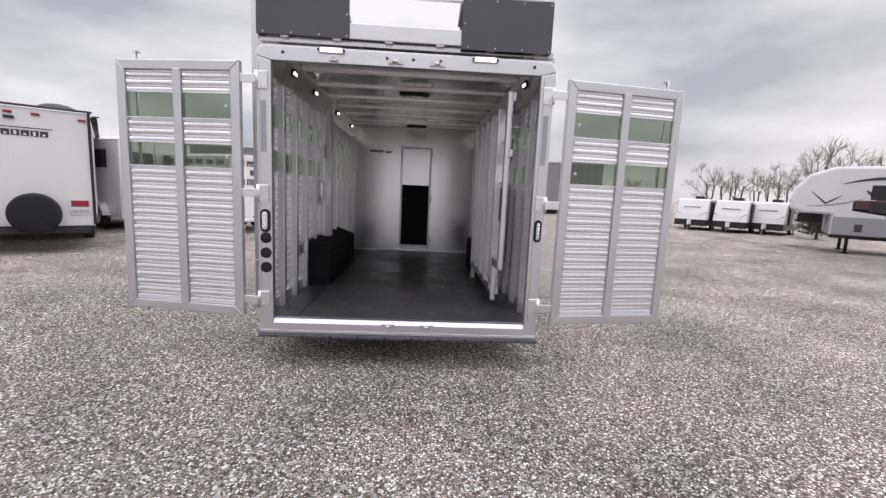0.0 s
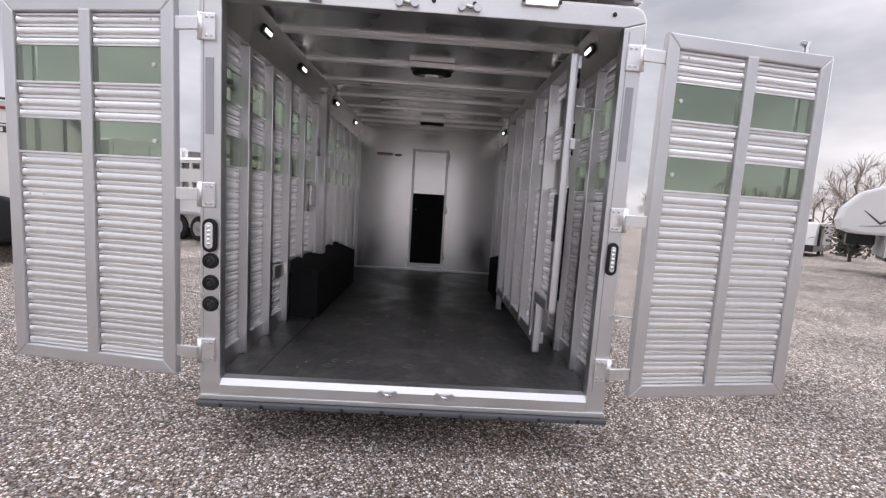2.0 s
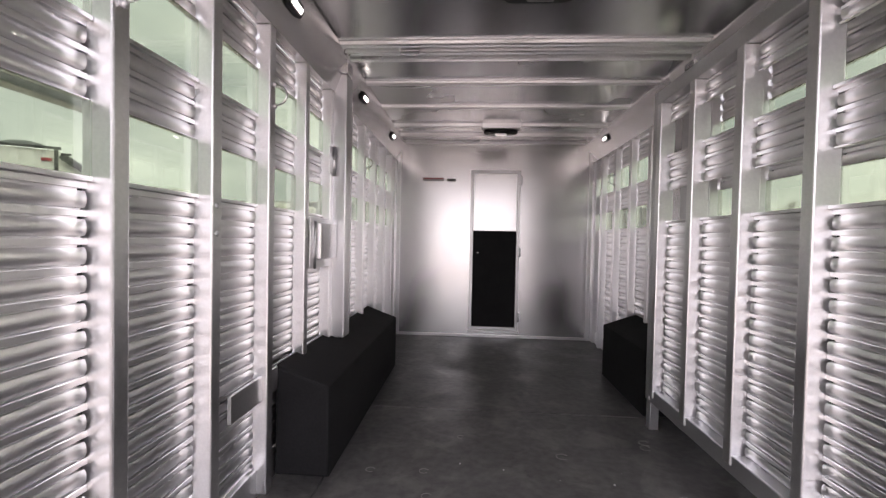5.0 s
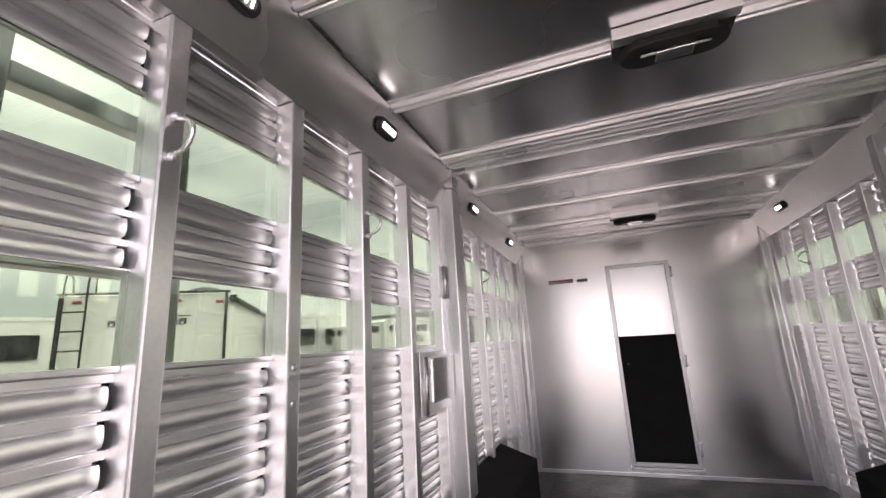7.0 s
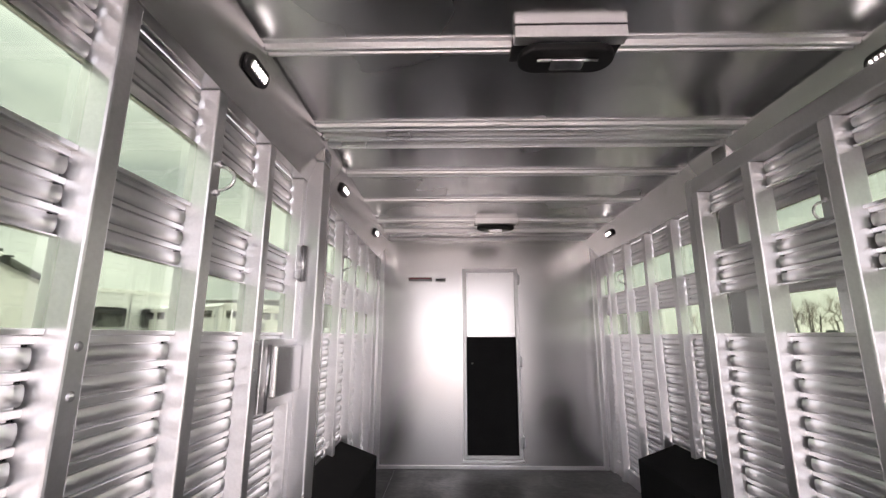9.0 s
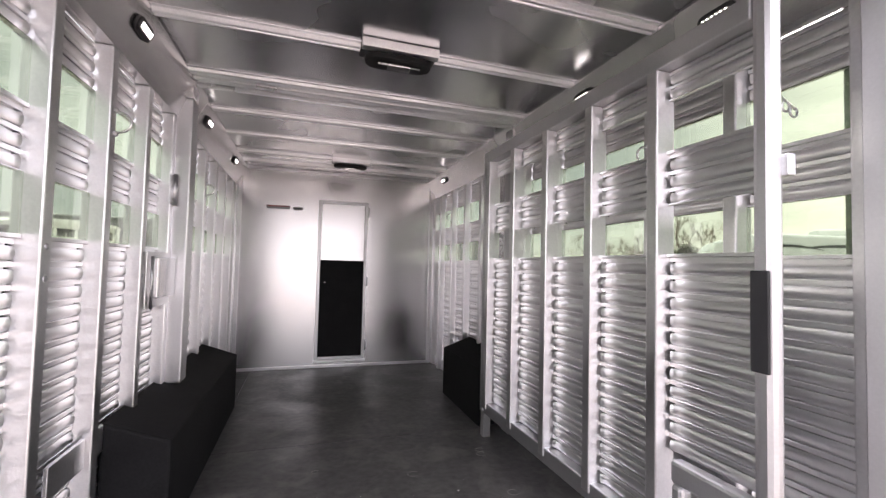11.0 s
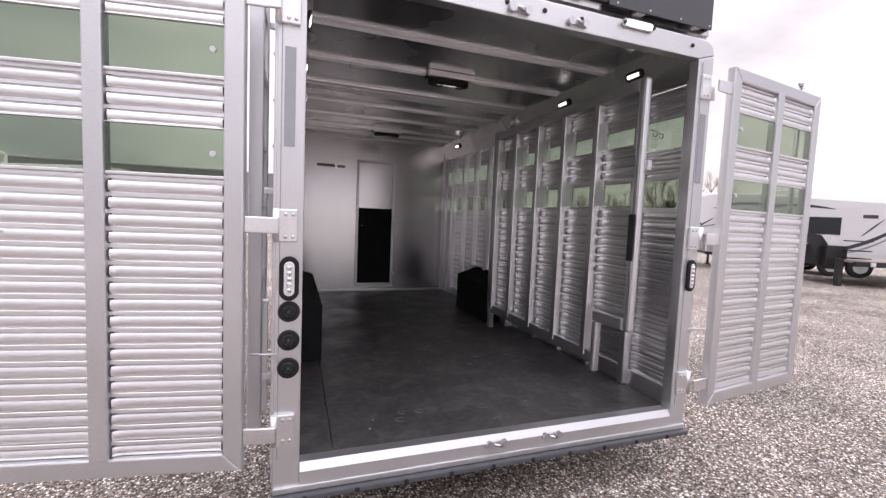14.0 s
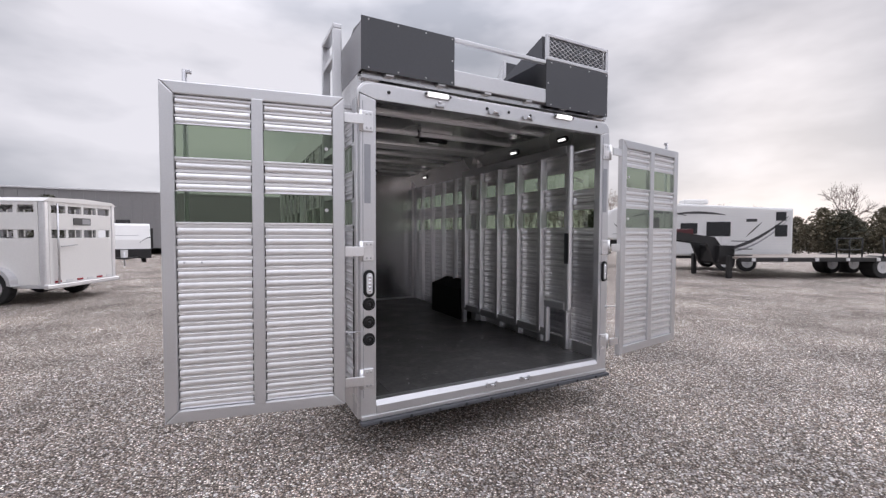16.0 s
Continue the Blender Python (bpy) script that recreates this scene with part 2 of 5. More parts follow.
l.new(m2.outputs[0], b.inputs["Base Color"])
hs = n.new("ShaderNodeMath")
hs.operation = "ADD"
l.new(vor.outputs["Distance"], hs.inputs[0]), l.new(vor2.outputs["Distance"], hs.inputs[1])
bp = n.new("ShaderNodeBump")
bp.invert = True
bp.inputs["Strength"].default_value, bp.inputs["Distance"].default_value = 0.8, 0.012
l.new(hs.outputs[0], bp.inputs["Height"]), l.new(bp.outputs[0], b.inputs["Normal"])
STONE = material("loose_stone", (0.30, 0.28, 0.275), 0.85, 0, 0.35, 40, 0.2, 200)
sn, sl = STONE.node_tree.nodes, STONE.node_tree.links
s_geo, s_ramp = sn.new("ShaderNodeNewGeometry"), sn.new("ShaderNodeValToRGB")
s_ramp.color_ramp.elements[0].color, s_ramp.color_ramp.elements[1].color = (0.16, 0.14, 0.13, 1), (0.85, 0.83, 0.81, 1)
e = s_ramp.color_ramp.elements.new(0.7)
e.color = (0.46, 0.425, 0.41, 1)
sl.new(s_geo.outputs["Random Per Island"], s_ramp.inputs[0])
sl.new(s_ramp.outputs[0], sn["Principled BSDF"].inputs["Base Color"])


# ---- mesh helpers ----
def part(name, bm, mat, parent=None, label=""):
    """Links a bmesh as one mesh object, under a thing or a part."""
    me = bpy.data.meshes.new(name)
    bm.normal_update()
    bm.to_mesh(me)
    bm.free()
    me.materials.append(mat)
    ob = new(name, me)
    if parent:
        ob.parent = parent
    if label:
        ob["label"] = label
    return ob


def piece(name, me, parent, m):
    """A repeat of a part: an object of its own on shared mesh data."""
    ob = new(name, me)
    ob.parent = parent
    ob.matrix_basis = m
    return ob


def mesh_of(bm, mat, name="piece"):
    me = bpy.data.meshes.new(name)
    bm.normal_update()
    bm.to_mesh(me)
    bm.free()
    me.materials.append(mat)
    return me


def box(bm, x0, x1, y0, y1, z0, z1, bevel=0.0, m=None):
    """A box between two corners, with its edges rounded."""
    r = bmesh.ops.create_cube(bm, size=1)
    for v in r["verts"]:
        v.co = Vector(((x0 + x1) / 2 + v.co.x * (x1 - x0), (y0 + y1) / 2 + v.co.y * (y1 - y0), (z0 + z1) / 2 + v.co.z * (z1 - z0)))
    vs = r["verts"]
    if bevel:
        es = list({e for v in vs for e in v.link_edges})
        g = bmesh.ops.bevel(bm, geom=es, offset=bevel, segments=2, profile=0.5, affect="EDGES")
        vs = g["verts"]
    if m is not None:
        bmesh.ops.transform(bm, matrix=m, verts=vs)
    return bm


def one_box(*a, **k):
    return box(bmesh.new(), *a, **k)


def prism(bm, outline, depth, m=None, bevel=0.0):
    """An outline in the xz plane, drawn out along y from 0 to depth."""
    a = [bm.verts.new((p[0], 0, p[1])) for p in outline]
    c = [bm.verts.new((p[0], depth, p[1])) for p in outline]
    k = len(a)
    fs = [bm.faces.new(a), bm.faces.new(c[::-1])]
    fs += [bm.faces.new((a[i], c[i], c[(i + 1) % k], a[(i + 1) % k])) for i in range(k)]
    bmesh.ops.recalc_face_normals(bm, faces=fs)
    vs = a + c
    if bevel:
        es = list({e for f in fs[:2] for e in f.edges})
        bmesh.ops.bevel(bm, geom=es, offset=bevel, segments=2, profile=0.5, affect="EDGES")
        vs = bm.verts[:]
    if m is not None:
        bmesh.ops.transform(bm, matrix=m, verts=vs)
    return bm


def tube(bm, pts, r, seg=8):
    """A round bar along points."""
    pts = [Vector(p) for p in pts]
    rings = []
    for i, p in enumerate(pts):
        d = (pts[min(i + 1, len(pts) - 1)] - pts[max(i - 1, 0)]).normalized()
        u = d.orthogonal().normalized() if not rings else (u - d * u.dot(d)).normalized()
        w = d.cross(u)
        rings.append([bm.verts.new(p + (u * math.cos(2 * math.pi * k / seg) + w * math.sin(2 * math.pi * k / seg)) * r) for k in range(seg)])
    for a, c in zip(rings, rings[1:]):
        for k in range(seg):
            f = bm.faces.new((a[k], a[(k + 1) % seg], c[(k + 1) % seg], c[k]))
            f.smooth = True
    bm.faces.new(rings[0][::-1]), bm.faces.new(rings[-1])
    return bm


def disc(bm, x, y, z, r, depth, axis="y", seg=20, r2=None):
    """A short cylinder or cone along an axis."""
    turn = {"y": pose(0, 0, 0, 90), "x": pose(0, 0, 0, 0, 90), "z": Matrix()}[axis]
    bmesh.ops.create_cone(bm, cap_ends=True, segments=seg, radius1=r, radius2=r if r2 is None else r2, depth=depth, matrix=pose(x, y, z) @ turn)
    return bm


def oval(w, h, seg=10):
    """A stadium outline, upright when h > w."""
    r = min(w, h) / 2
    out = []
    for i in range(2):
        cz = (h / 2 - r) * (1 if i == 0 else -1)
        cx = (w / 2 - r) * (1 if i == 0 else -1)
        for k in range(seg + 1):
            a = math.pi * k / seg + (math.pi * i if h >= w else math.pi * i - math.pi / 2)
            out.append((cx * (w > h) + r * math.cos(a), cz * (h >= w) + r * math.sin(a)))
    return out


def thing(name, label, category, group="", kind="", m=None):
    ob = tagged(new(name), label, category, group, kind)
    if m is not None:
        ob.matrix_basis = m
    return ob


# ---- the stock trailer: plan ----
XL, XR = -1.278, 1.006            # outer faces of the side walls
Y0, Y1 = 3.41, 7.65               # rear frame's outer face, nose wall's inner face
FLOOR, ROOF = 0.385, 2.56         # top of the mat, underside of the roof sheet
W_LOW, W_UP = (1.600, 1.772), (1.968, 2.150)
SLAT_TOP, SLAT_BOT = 2.335, 0.490
POST_W, POST_D = 0.052, 0.052


def slat_mesh(length, height, gap=0.012):
    """A wall slat along x: a rounded band, convex towards the inside (+y), that stops short of the posts with its ends
    curled inward, under a flat strip that runs from post to post. A groove parts the two, and black plates added behind
    the slots at the ends stand in for the shade there.
    """
    bm = bmesh.new()
    top = height * 0.62

    def sheet(xs, prof, smooth):
        rows = [[bm.verts.new((x, y + push, z)) for y, z in prof] for x, push in xs]
        for a, c in zip(rows, rows[1:]):
            for i in range(len(prof) - 1):
                bm.faces.new((a[i], c[i], c[i + 1], a[i + 1])).smooth = smooth

    curl = ((0.0, 0.0085), (0.006, 0.0052), (0.014, 0.0020), (0.024, 0.0004), (0.034, 0.0))
    xs = [(gap + d, p) for d, p in curl] + [(length - gap - d, p) for d, p in reversed(curl)]
    sheet(xs, [(-0.0010, 0.0015), (0.0024, top * 0.10), (0.0054, top * 0.32), (0.0062, top * 0.56), (0.0048, top * 0.82), (0.0016, top)], True)
    ends = [(gap, 0.0), (length - gap, 0.0)]
    sheet(xs, [(0.0016, top), (-0.0090, top + 0.001)], False)
    sheet(ends, [(-0.0090, top), (-0.0090, top + 0.007)], False)
    sheet([(0.0, 0.0), (length, 0.0)], [(-0.0090, top + 0.0065), (0.0034, top + 0.0058), (0.0045, top + 0.0070), (0.0045, height - 0.004), (0.0030, height - 0.0025), (-0.0090, height - 0.002)], False)
    sheet(xs, [(-0.0090, -0.0022), (-0.0090, 0.0005), (-0.0010, 0.0015)], False)
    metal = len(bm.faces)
    # added black plates: the end slots' shade given as colour
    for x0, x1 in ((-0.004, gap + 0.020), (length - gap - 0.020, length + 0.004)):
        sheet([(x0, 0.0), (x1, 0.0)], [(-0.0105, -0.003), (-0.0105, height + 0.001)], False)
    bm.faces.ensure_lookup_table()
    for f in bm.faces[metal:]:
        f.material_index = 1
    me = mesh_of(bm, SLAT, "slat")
    me.materials.append(RUBBER_AND_SLOT_SHADE)
    return me


def bands(z_bot, z_top):
    """Slat heights from bottom to top, leaving the two window strips open."""
    out = []
    for a, c in ((z_bot, W_LOW[0] - 0.012), (W_LOW[1] + 0.006, W_UP[0] - 0.010), (W_UP[1] + 0.006, z_top)):
        k = max(1, round((c - a) / 0.0635))
        out += [(a + (c - a) * i / k, (c - a) / k) for i in range(k)]
    return out


def bay(owner, x, width, z_bot, z_top, glazed=True, turn=Matrix(), gap=0.012):
    """Fills the gap between two posts with slats and the two window panes. x runs along the wall, y is inward."""
    meshes = {}
    for z, h in bands(z_bot, z_top):
        key = round(h, 4)
        if key not in meshes:
            meshes[key] = slat_mesh(width, h, gap)
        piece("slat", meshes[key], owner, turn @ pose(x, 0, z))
    for a, c in (W_LOW, W_UP):
        if glazed:
            pane = part("pane", one_box(x - 0.004, x + width + 0.004, 0.012, 0.016, a - 0.014, c + 0.001), GLASS, owner, "green tinted clear acrylic strip")
            pane.matrix_basis = turn
            pane.visible_shadow = False
        s = part("sill_lip", one_box(x, x + width, -0.006, 0.020, a - 0.014, a - 0.002, 0.002), ALU, owner)
        s.matrix_basis = turn
        s = part("head_lip", one_box(x, x + width, -0.003, 0.010, c, c + 0.006, 0.0015), ALU, owner)
        s.matrix_basis = turn


def post_mesh(height, w=POST_W, d=POST_D, mat=None):
    bm = one_box(0, w, -0.026, d, 0, height, 0.006)
    return mesh_of(bm, mat or ALU, "post")


def bolts(owner, spots, r=0.009, mat=None, turn=Matrix(), label=""):
    """Round-headed screws; spots give (x, y, z) on a face that looks towards -y."""
    bm = bmesh.new()
    bmesh.ops.create_uvsphere(bm, u_segments=10, v_segments=6, radius=r)
    for v in bm.verts:
        v.co.y *= 0.5
    me = mesh_of(bm, mat or CHROME, "bolt")
    for p in spots:
        piece("bolt", me, owner, turn @ pose(*p))


# side walls: x along the wall's run, y inward, z up
L_TURN = Matrix(((0, 1, 0, XL), (1, 0, 0, 0), (0, 0, 1, 0), (0, 0, 0, 1)))      # x -> world y, y -> world +x
R_TURN = Matrix(((0, -1, 0, XR), (1, 0, 0, 0), (0, 0, 1, 0), (0, 0, 0, 1)))     # y -> world -x
POSTS_A = [3.468 + 0.382 * i for i in range(6)]
POSTS_B = [5.775 + 0.385 * i for i in range(5)]
for side, turn, nm in (("left", L_TURN, "wall_left"), ("right", R_TURN, "wall_right")):
    wall = thing(nm, "slatted aluminium trailer side wall with green window strips", "wall", kind="structure")
    pm = post_mesh(SLAT_TOP - FLOOR)
    for y in POSTS_A + POSTS_B:
        p = piece("post", pm, wall, turn @ pose(y - 0.0, 0.014, FLOOR))
    for ys in (POSTS_A, POSTS_B + [7.585]):
        for a, c in zip(ys, ys[1:]):
            bay(wall, a + POST_W, c - a - POST_W, SLAT_BOT, SLAT_TOP, turn=turn)
    if side == "right":
        bay(wall, POSTS_A[-1] + POST_W, POSTS_B[0] - POSTS_A[-1] - POST_W, SLAT_BOT, SLAT_TOP, turn=turn)
    # kick rail, top rail and cove, and the outer skin strip at floor level
    for name, bm, mat in (("kick_rail", one_box(Y0 + 0.06, Y1 + 0.02, -0.004, 0.024, FLOOR - 0.11, SLAT_BOT, 0.004), ALU),
                          ("top_rail", one_box(Y0 + 0.06, Y1 + 0.02, -0.004, 0.030, SLAT_TOP, ROOF + 0.02, 0.004), SHEET)):
        o = part(name, bm, mat, wall)
        o.matrix_basis = turn
    o = part("end_post", one_box(7.562, Y1 + 0.04, -0.014, 0.055, FLOOR - 0.1, ROOF, 0.004), ALU, wall)
    o.matrix_basis = turn
    # sloping cove between wall and ceiling
    bm = bmesh.new()
    prism(bm, [(0.030, SLAT_TOP), (0.066, SLAT_TOP), (0.150, ROOF - 0.012), (0.150, ROOF + 0.004), (0.030, ROOF + 0.004)], Y1 - Y0 - 0.06, m=Matrix(((0, 1, 0, Y0 + 0.06), (1, 0, 0, 0), (0, 0, 1, 0), (0, 0, 0, 1))))
    o = part("cove", bm, ROOFSHEET, wall)
    o.matrix_basis = turn

# nose wall of rolled sheet with its door
nose = thing("wall_nose", "bright rolled aluminium sheet bulkhead with soft reflections", "wall", kind="structure")
DX0, DX1, DZ0, DZ1 = -0.385, 0.160, 0.470, 2.240
bm = bmesh.new()
box(bm, XL, DX0, Y1, Y1 + 0.04, FLOOR - 0.1, ROOF), box(bm, DX1, XR, Y1, Y1 + 0.04, FLOOR - 0.1, ROOF)
box(bm, DX0, DX1, Y1, Y1 + 0.04, FLOOR - 0.1, DZ0), box(bm, DX0, DX1, Y1, Y1 + 0.04, DZ1, ROOF)
part("sheet", bm, SHEET, nose)
part("head_angle", one_box(XL + 0.15, XR - 0.15, Y1 - 0.030, Y1 - 0.001, ROOF - 0.030, ROOF - 0.001, 0.006), ALU, nose)
part("base_flashing", one_box(XL + 0.06, XR - 0.06, Y1 - 0.012, Y1, FLOOR, FLOOR + 0.03, 0.003), ALU, nose)
for x in (XL + 0.07, XR - 0.11):
    part("corner_angle", one_box(x, x + 0.04, Y1 - 0.02, Y1, FLOOR, ROOF - 0.06, 0.004), ALU, nose)
door = thing("door_1", "narrow aluminium bulkhead door with a black lower panel", "door", kind="structure")
for x0, x1, z0, z1 in ((DX0, DX0 + 0.035, DZ0, DZ1), (DX1 - 0.035, DX1, DZ0, DZ1), (DX0 + 0.035, DX1 - 0.035, DZ1 - 0.035, DZ1), (DX0 + 0.035, DX1 - 0.035, DZ0, DZ0 + 0.035)):
    part("door_frame", one_box(x0, x1, Y1 - 0.022, Y1 + 0.01, z0, z1, 0.004), FRAME, door)
part("upper_panel", one_box(DX0 + 0.035, DX1 - 0.035, Y1 - 0.006, Y1 + 0.012, 1.572, DZ1 - 0.035, 0.002), SHEET, door)
part("lower_panel", one_box(DX0 + 0.035, DX1 - 0.035, Y1 - 0.008, Y1 + 0.012, DZ0 + 0.035, 1.572, 0.002), LINING, door, "matt black lower panel")
part("threshold", one_box(DX0 - 0.01, DX1 + 0.01, Y1 - 0.045, Y1 - 0.002, DZ0 - 0.022, DZ0 - 0.002, 0.004), ALU, door)
bm = bmesh.new()
bmesh.ops.create_uvsphere(bm, u_segments=12, v_segments=8, radius=0.013, matrix=pose(-0.295, Y1 - 0.016, 1.325))
part("door_knob", bm, CHROME, door, "small bright knob")
for z in (2.13, 1.34, 0.62):
    bm = one_box(DX1 - 0.02, DX1 + 0.02, Y1 - 0.03, Y1, z - 0.05, z + 0.05, 0.004)
    tube(bm, [(DX1 + 0.004, Y1 - 0.032, z - 0.05), (DX1 + 0.004, Y1 - 0.032, z + 0.05)], 0.007)
    part("hinge", bm, STEEL, door)
sticker = thing("warning_label", "small white and red printed label stuck on the bulkhead", "label")
part("backing", one_box(-0.925, -0.690, Y1 - 0.0035, Y1, 2.115, 2.155), SIGNWHITE, sticker)
part("red_bar", one_box(-0.918, -0.697, Y1 - 0.006, Y1 - 0.003, 2.137, 2.151), RED, sticker)
for i in range(2):
    part("text_bar", one_box(-0.915, -0.70, Y1 - 0.006, Y1 - 0.003, 2.119 + 0.008 * i, 2.123 + 0.008 * i), DARKGRAPHIC, sticker)
sticker = thing("warning_label", "small white and dark printed label stuck on the bulkhead", "label")
part("backing", one_box(-0.655, -0.555, Y1 - 0.0035, Y1, 2.112, 2.146), SIGNWHITE, sticker)
part("text_bar", one_box(-0.65, -0.56, Y1 - 0.006, Y1 - 0.003, 2.120, 2.138), DARKGRAPHIC, sticker)

# floor mats and deck
floor = thing("trailer_floor", "black rubber mats on the trailer deck, scuffed", "floor", kind="structure")
part("deck", one_box(XL + 0.02, XR - 0.02, Y0 + 0.02, Y1 + 0.04, FLOOR - 0.09, FLOOR - 0.012), ALU, floor)
for x0, x1 in ((XL + 0.03, -1.022), (-1.018, XR - 0.03)):
    for y0, y1 in ((Y0 + 0.075, 5.60), (5.604, Y1)):
        part("rubber_mat", one_box(x0, x1, y0, y1, FLOOR - 0.012, FLOOR, 0.003), MAT, floor)
random.seed(4)
for i in range(20):
    x, y, r = random.uniform(-0.9, 0.7), random.uniform(3.6, 5.6), random.uniform(0.018, 0.032)
    bm = bmesh.new()
    tube(bm, [(x + r * math.cos(a), y + 0.9 * r * math.sin(a), FLOOR + 0.0002) for a in [0.5 + k * 0.55 for k in range(10)]], 0.0016, 5)
    part("scuff", bm, SCUFFED, floor, "pale curved scuff mark")
for i in range(16):
    x, y, s = random.uniform(-0.9, 0.8), random.uniform(3.4, 5.0), random.uniform(0.0012, 0.0032)
    part("crumb", one_box(x - s, x + s, y - s * 0.7, y + s * 0.7, FLOOR - 0.001, FLOOR + s), SIGNWHITE, floor, "pale crumb of dried dirt")

# ceiling: sheet and cross bows
ceil = tagged(part("ceiling", one_box(XL + 0.02, XR - 0.02, Y0 + 0.03, Y1 + 0.04, ROOF, ROOF + 0.03), ROOFSHEET), "dull aluminium roof sheet seen from below", "ceiling", kind="structure")
BOWS = ((3.55, 0.05), (4.12, 0.05), (4.695, 0.05), (5.250, 0.062), (5.345, 0.062), (5.445, 0.045), (5.840, 0.05), (6.370, 0.05), (6.930, 0.05), (7.300, 0.035))
bows = thing("ceiling_bows", "extruded aluminium roof bows across the ceiling", "ceiling", kind="structure")
for y, w in BOWS:
    bm = bmesh.new()
    # two rounded ridges with a groove between, on a thin flange
    prof = [(-0.016, 0), (-0.016, -0.004), (0, -0.005), (w * 0.06, -0.020), (w * 0.14, -0.024), (w * 0.36, -0.024), (w * 0.44, -0.018), (w * 0.48, -0.006), (w * 0.52, -0.006), (w * 0.56, -0.018), (w * 0.64, -0.024), (w * 0.86, -0.024), (w * 0.94, -0.020), (w, -0.005), (w + 0.016, -0.004), (w + 0.016, 0)]
    prism(bm, prof, XR - XL - 0.30, m=Matrix(((0, 1, 0, XL + 0.15), (1, 0, 0, y), (0, 0, 1, ROOF), (0, 0, 0, 1))))
    part("bow", bm, ALU, bows)
roof = tagged(part("roof_skin", one_box(XL + 0.01, XR - 0.01, Y0 + 0.06, Y1 + 0.05, ROOF + 0.032, ROOF + 0.05), SHEET), "aluminium roof skin of the trailer", "roof", kind="structure")

# bulkhead jamb halfway along, and its header
for x0, x1, sgn in ((XL + 0.014, -1.135, 1), (0.863, XR - 0.014, -1)):
    j = thing("center_jamb", "broad aluminium jamb post for the divider gate", "post", "divider jambs")
    part("jamb_post", one_box(x0, x1, 5.425, 5.545, (0.86 if sgn > 0 else FLOOR), 2.445, 0.008), FRAME, j)
    part("jamb_web", one_box(x0, x1 - 0.06 if sgn > 0 else x1, 5.548, 5.770, (0.88 if sgn > 0 else FLOOR), 2.40, 0.004) if sgn > 0 else one_box(x0 + 0.06, x1, 5.548, 5.770, FLOOR, 2.40, 0.004), SHEET, j)
    part("gusset", one_box(min(x0, x1), max(x0, x1), 5.43, 5.54, 2.448, ROOF - 0.03, 0.004), SHEET, j)

# wheel wells: a rubber-lined box with a top that falls towards the floor
for x_wall, x_in, y0, y1 in ((XL + 0.030, -1.000, 4.765, 6.50), (XR - 0.030, 0.725, 5.62, 6.47)):
    bm = bmesh.new()
    prism(bm, [(x_wall, FLOOR), (x_in, FLOOR), (x_in, 0.795), (x_wall, 0.885)], y1 - y0, m=pose(0, y0, 0), bevel=0.012)
    ww = tagged(part("wheel_well", bm, LINING), "black rubber-lined wheel well box along the wall", "wheel well", "wheel wells")
    sx = 1 if x_in > x_wall else -1
    part("edge_strip", one_box(min(x_wall, x_wall + sx * 0.014), max(x_wall, x_wall + sx * 0.014), y0 - 0.38, y0 - 0.004, 0.78, 0.885, 0.003), ALU, ww)


# cove lamps: black bezel, lit strip of diodes
def cove_lamp(m):
    lamp = thing("cove_lamp", "small oval lit lamp in a black bezel", "lamp", "cove lamps", m=m)
    bm = bmesh.new()
    prism(bm, oval(0.155, 0.062), 0.014, m=pose(0, -0.014, 0), bevel=0.004)
    part("bezel", bm, PLASTIC, lamp)
    bm = bmesh.new()
    prism(bm, oval(0.118, 0.034), 0.006, m=pose(0, -0.019, 0))
    part("lens", bm, LAMPGREY, lamp)
    for i in range(6):
        part("diode", one_box(-0.049 + 0.018 * i, -0.042 + 0.018 * i, -0.022, -0.018, -0.012, 0.012, 0.002), LED, lamp)
    return lamp


COVE_TILT = math.degrees(math.atan2(0.084, ROOF - 0.012 - SLAT_TOP))
for y in (3.954, 4.712, 5.911, 7.02):
    cove_lamp(pose(XL + 0.117, y, 2.462, 0, 0, 90) @ pose(0, 0, 0, COVE_TILT))
for y in (3.875, 4.65, 7.06):
    cove_lamp(pose(XR - 0.117, y, 2.462, 0, 0, -90) @ pose(0, 0, 0, COVE_TILT))


# roof vents
def roof_vent(y):
    v = thing("roof_vent", "black pop-up roof vent with a chrome latch", "vent", "roof vents")
    x = -0.115
    part("collar", one_box(x - 0.18, x + 0.18, y - 0.075, y - 0.03, ROOF - 0.045, ROOF - 0.002, 0.004), ALU, v)
    part("collar", one_box(x - 0.18, x + 0.18, y - 0.025, y + 0.075, ROOF - 0.030, ROOF - 0.003, 0.004), PLASTIC, v)
    bm = bmesh.new()
    ring = prism(bm, oval(0.32, 0.13), 0.030, m=pose(x, y + 0.012, ROOF - 0.046, 0) @ pose(0, 0, 0, 90) @ pose(0, -0.03, 0), bevel=0.008)
    part("housing", ring, RUBBER_AND_SLOT_SHADE, v)
    bm = one_box(x - 0.055, x + 0.055, y - 0.022, y + 0.030, ROOF - 0.094, ROOF - 0.078, 0.003)
    tube(bm, [(x - 0.10, y - 0.012, ROOF - 0.084), (x + 0.10, y - 0.012, ROOF - 0.084)], 0.007)
    part("latch", bm, CHROME, v)


roof_vent(4.700), roof_vent(6.99)


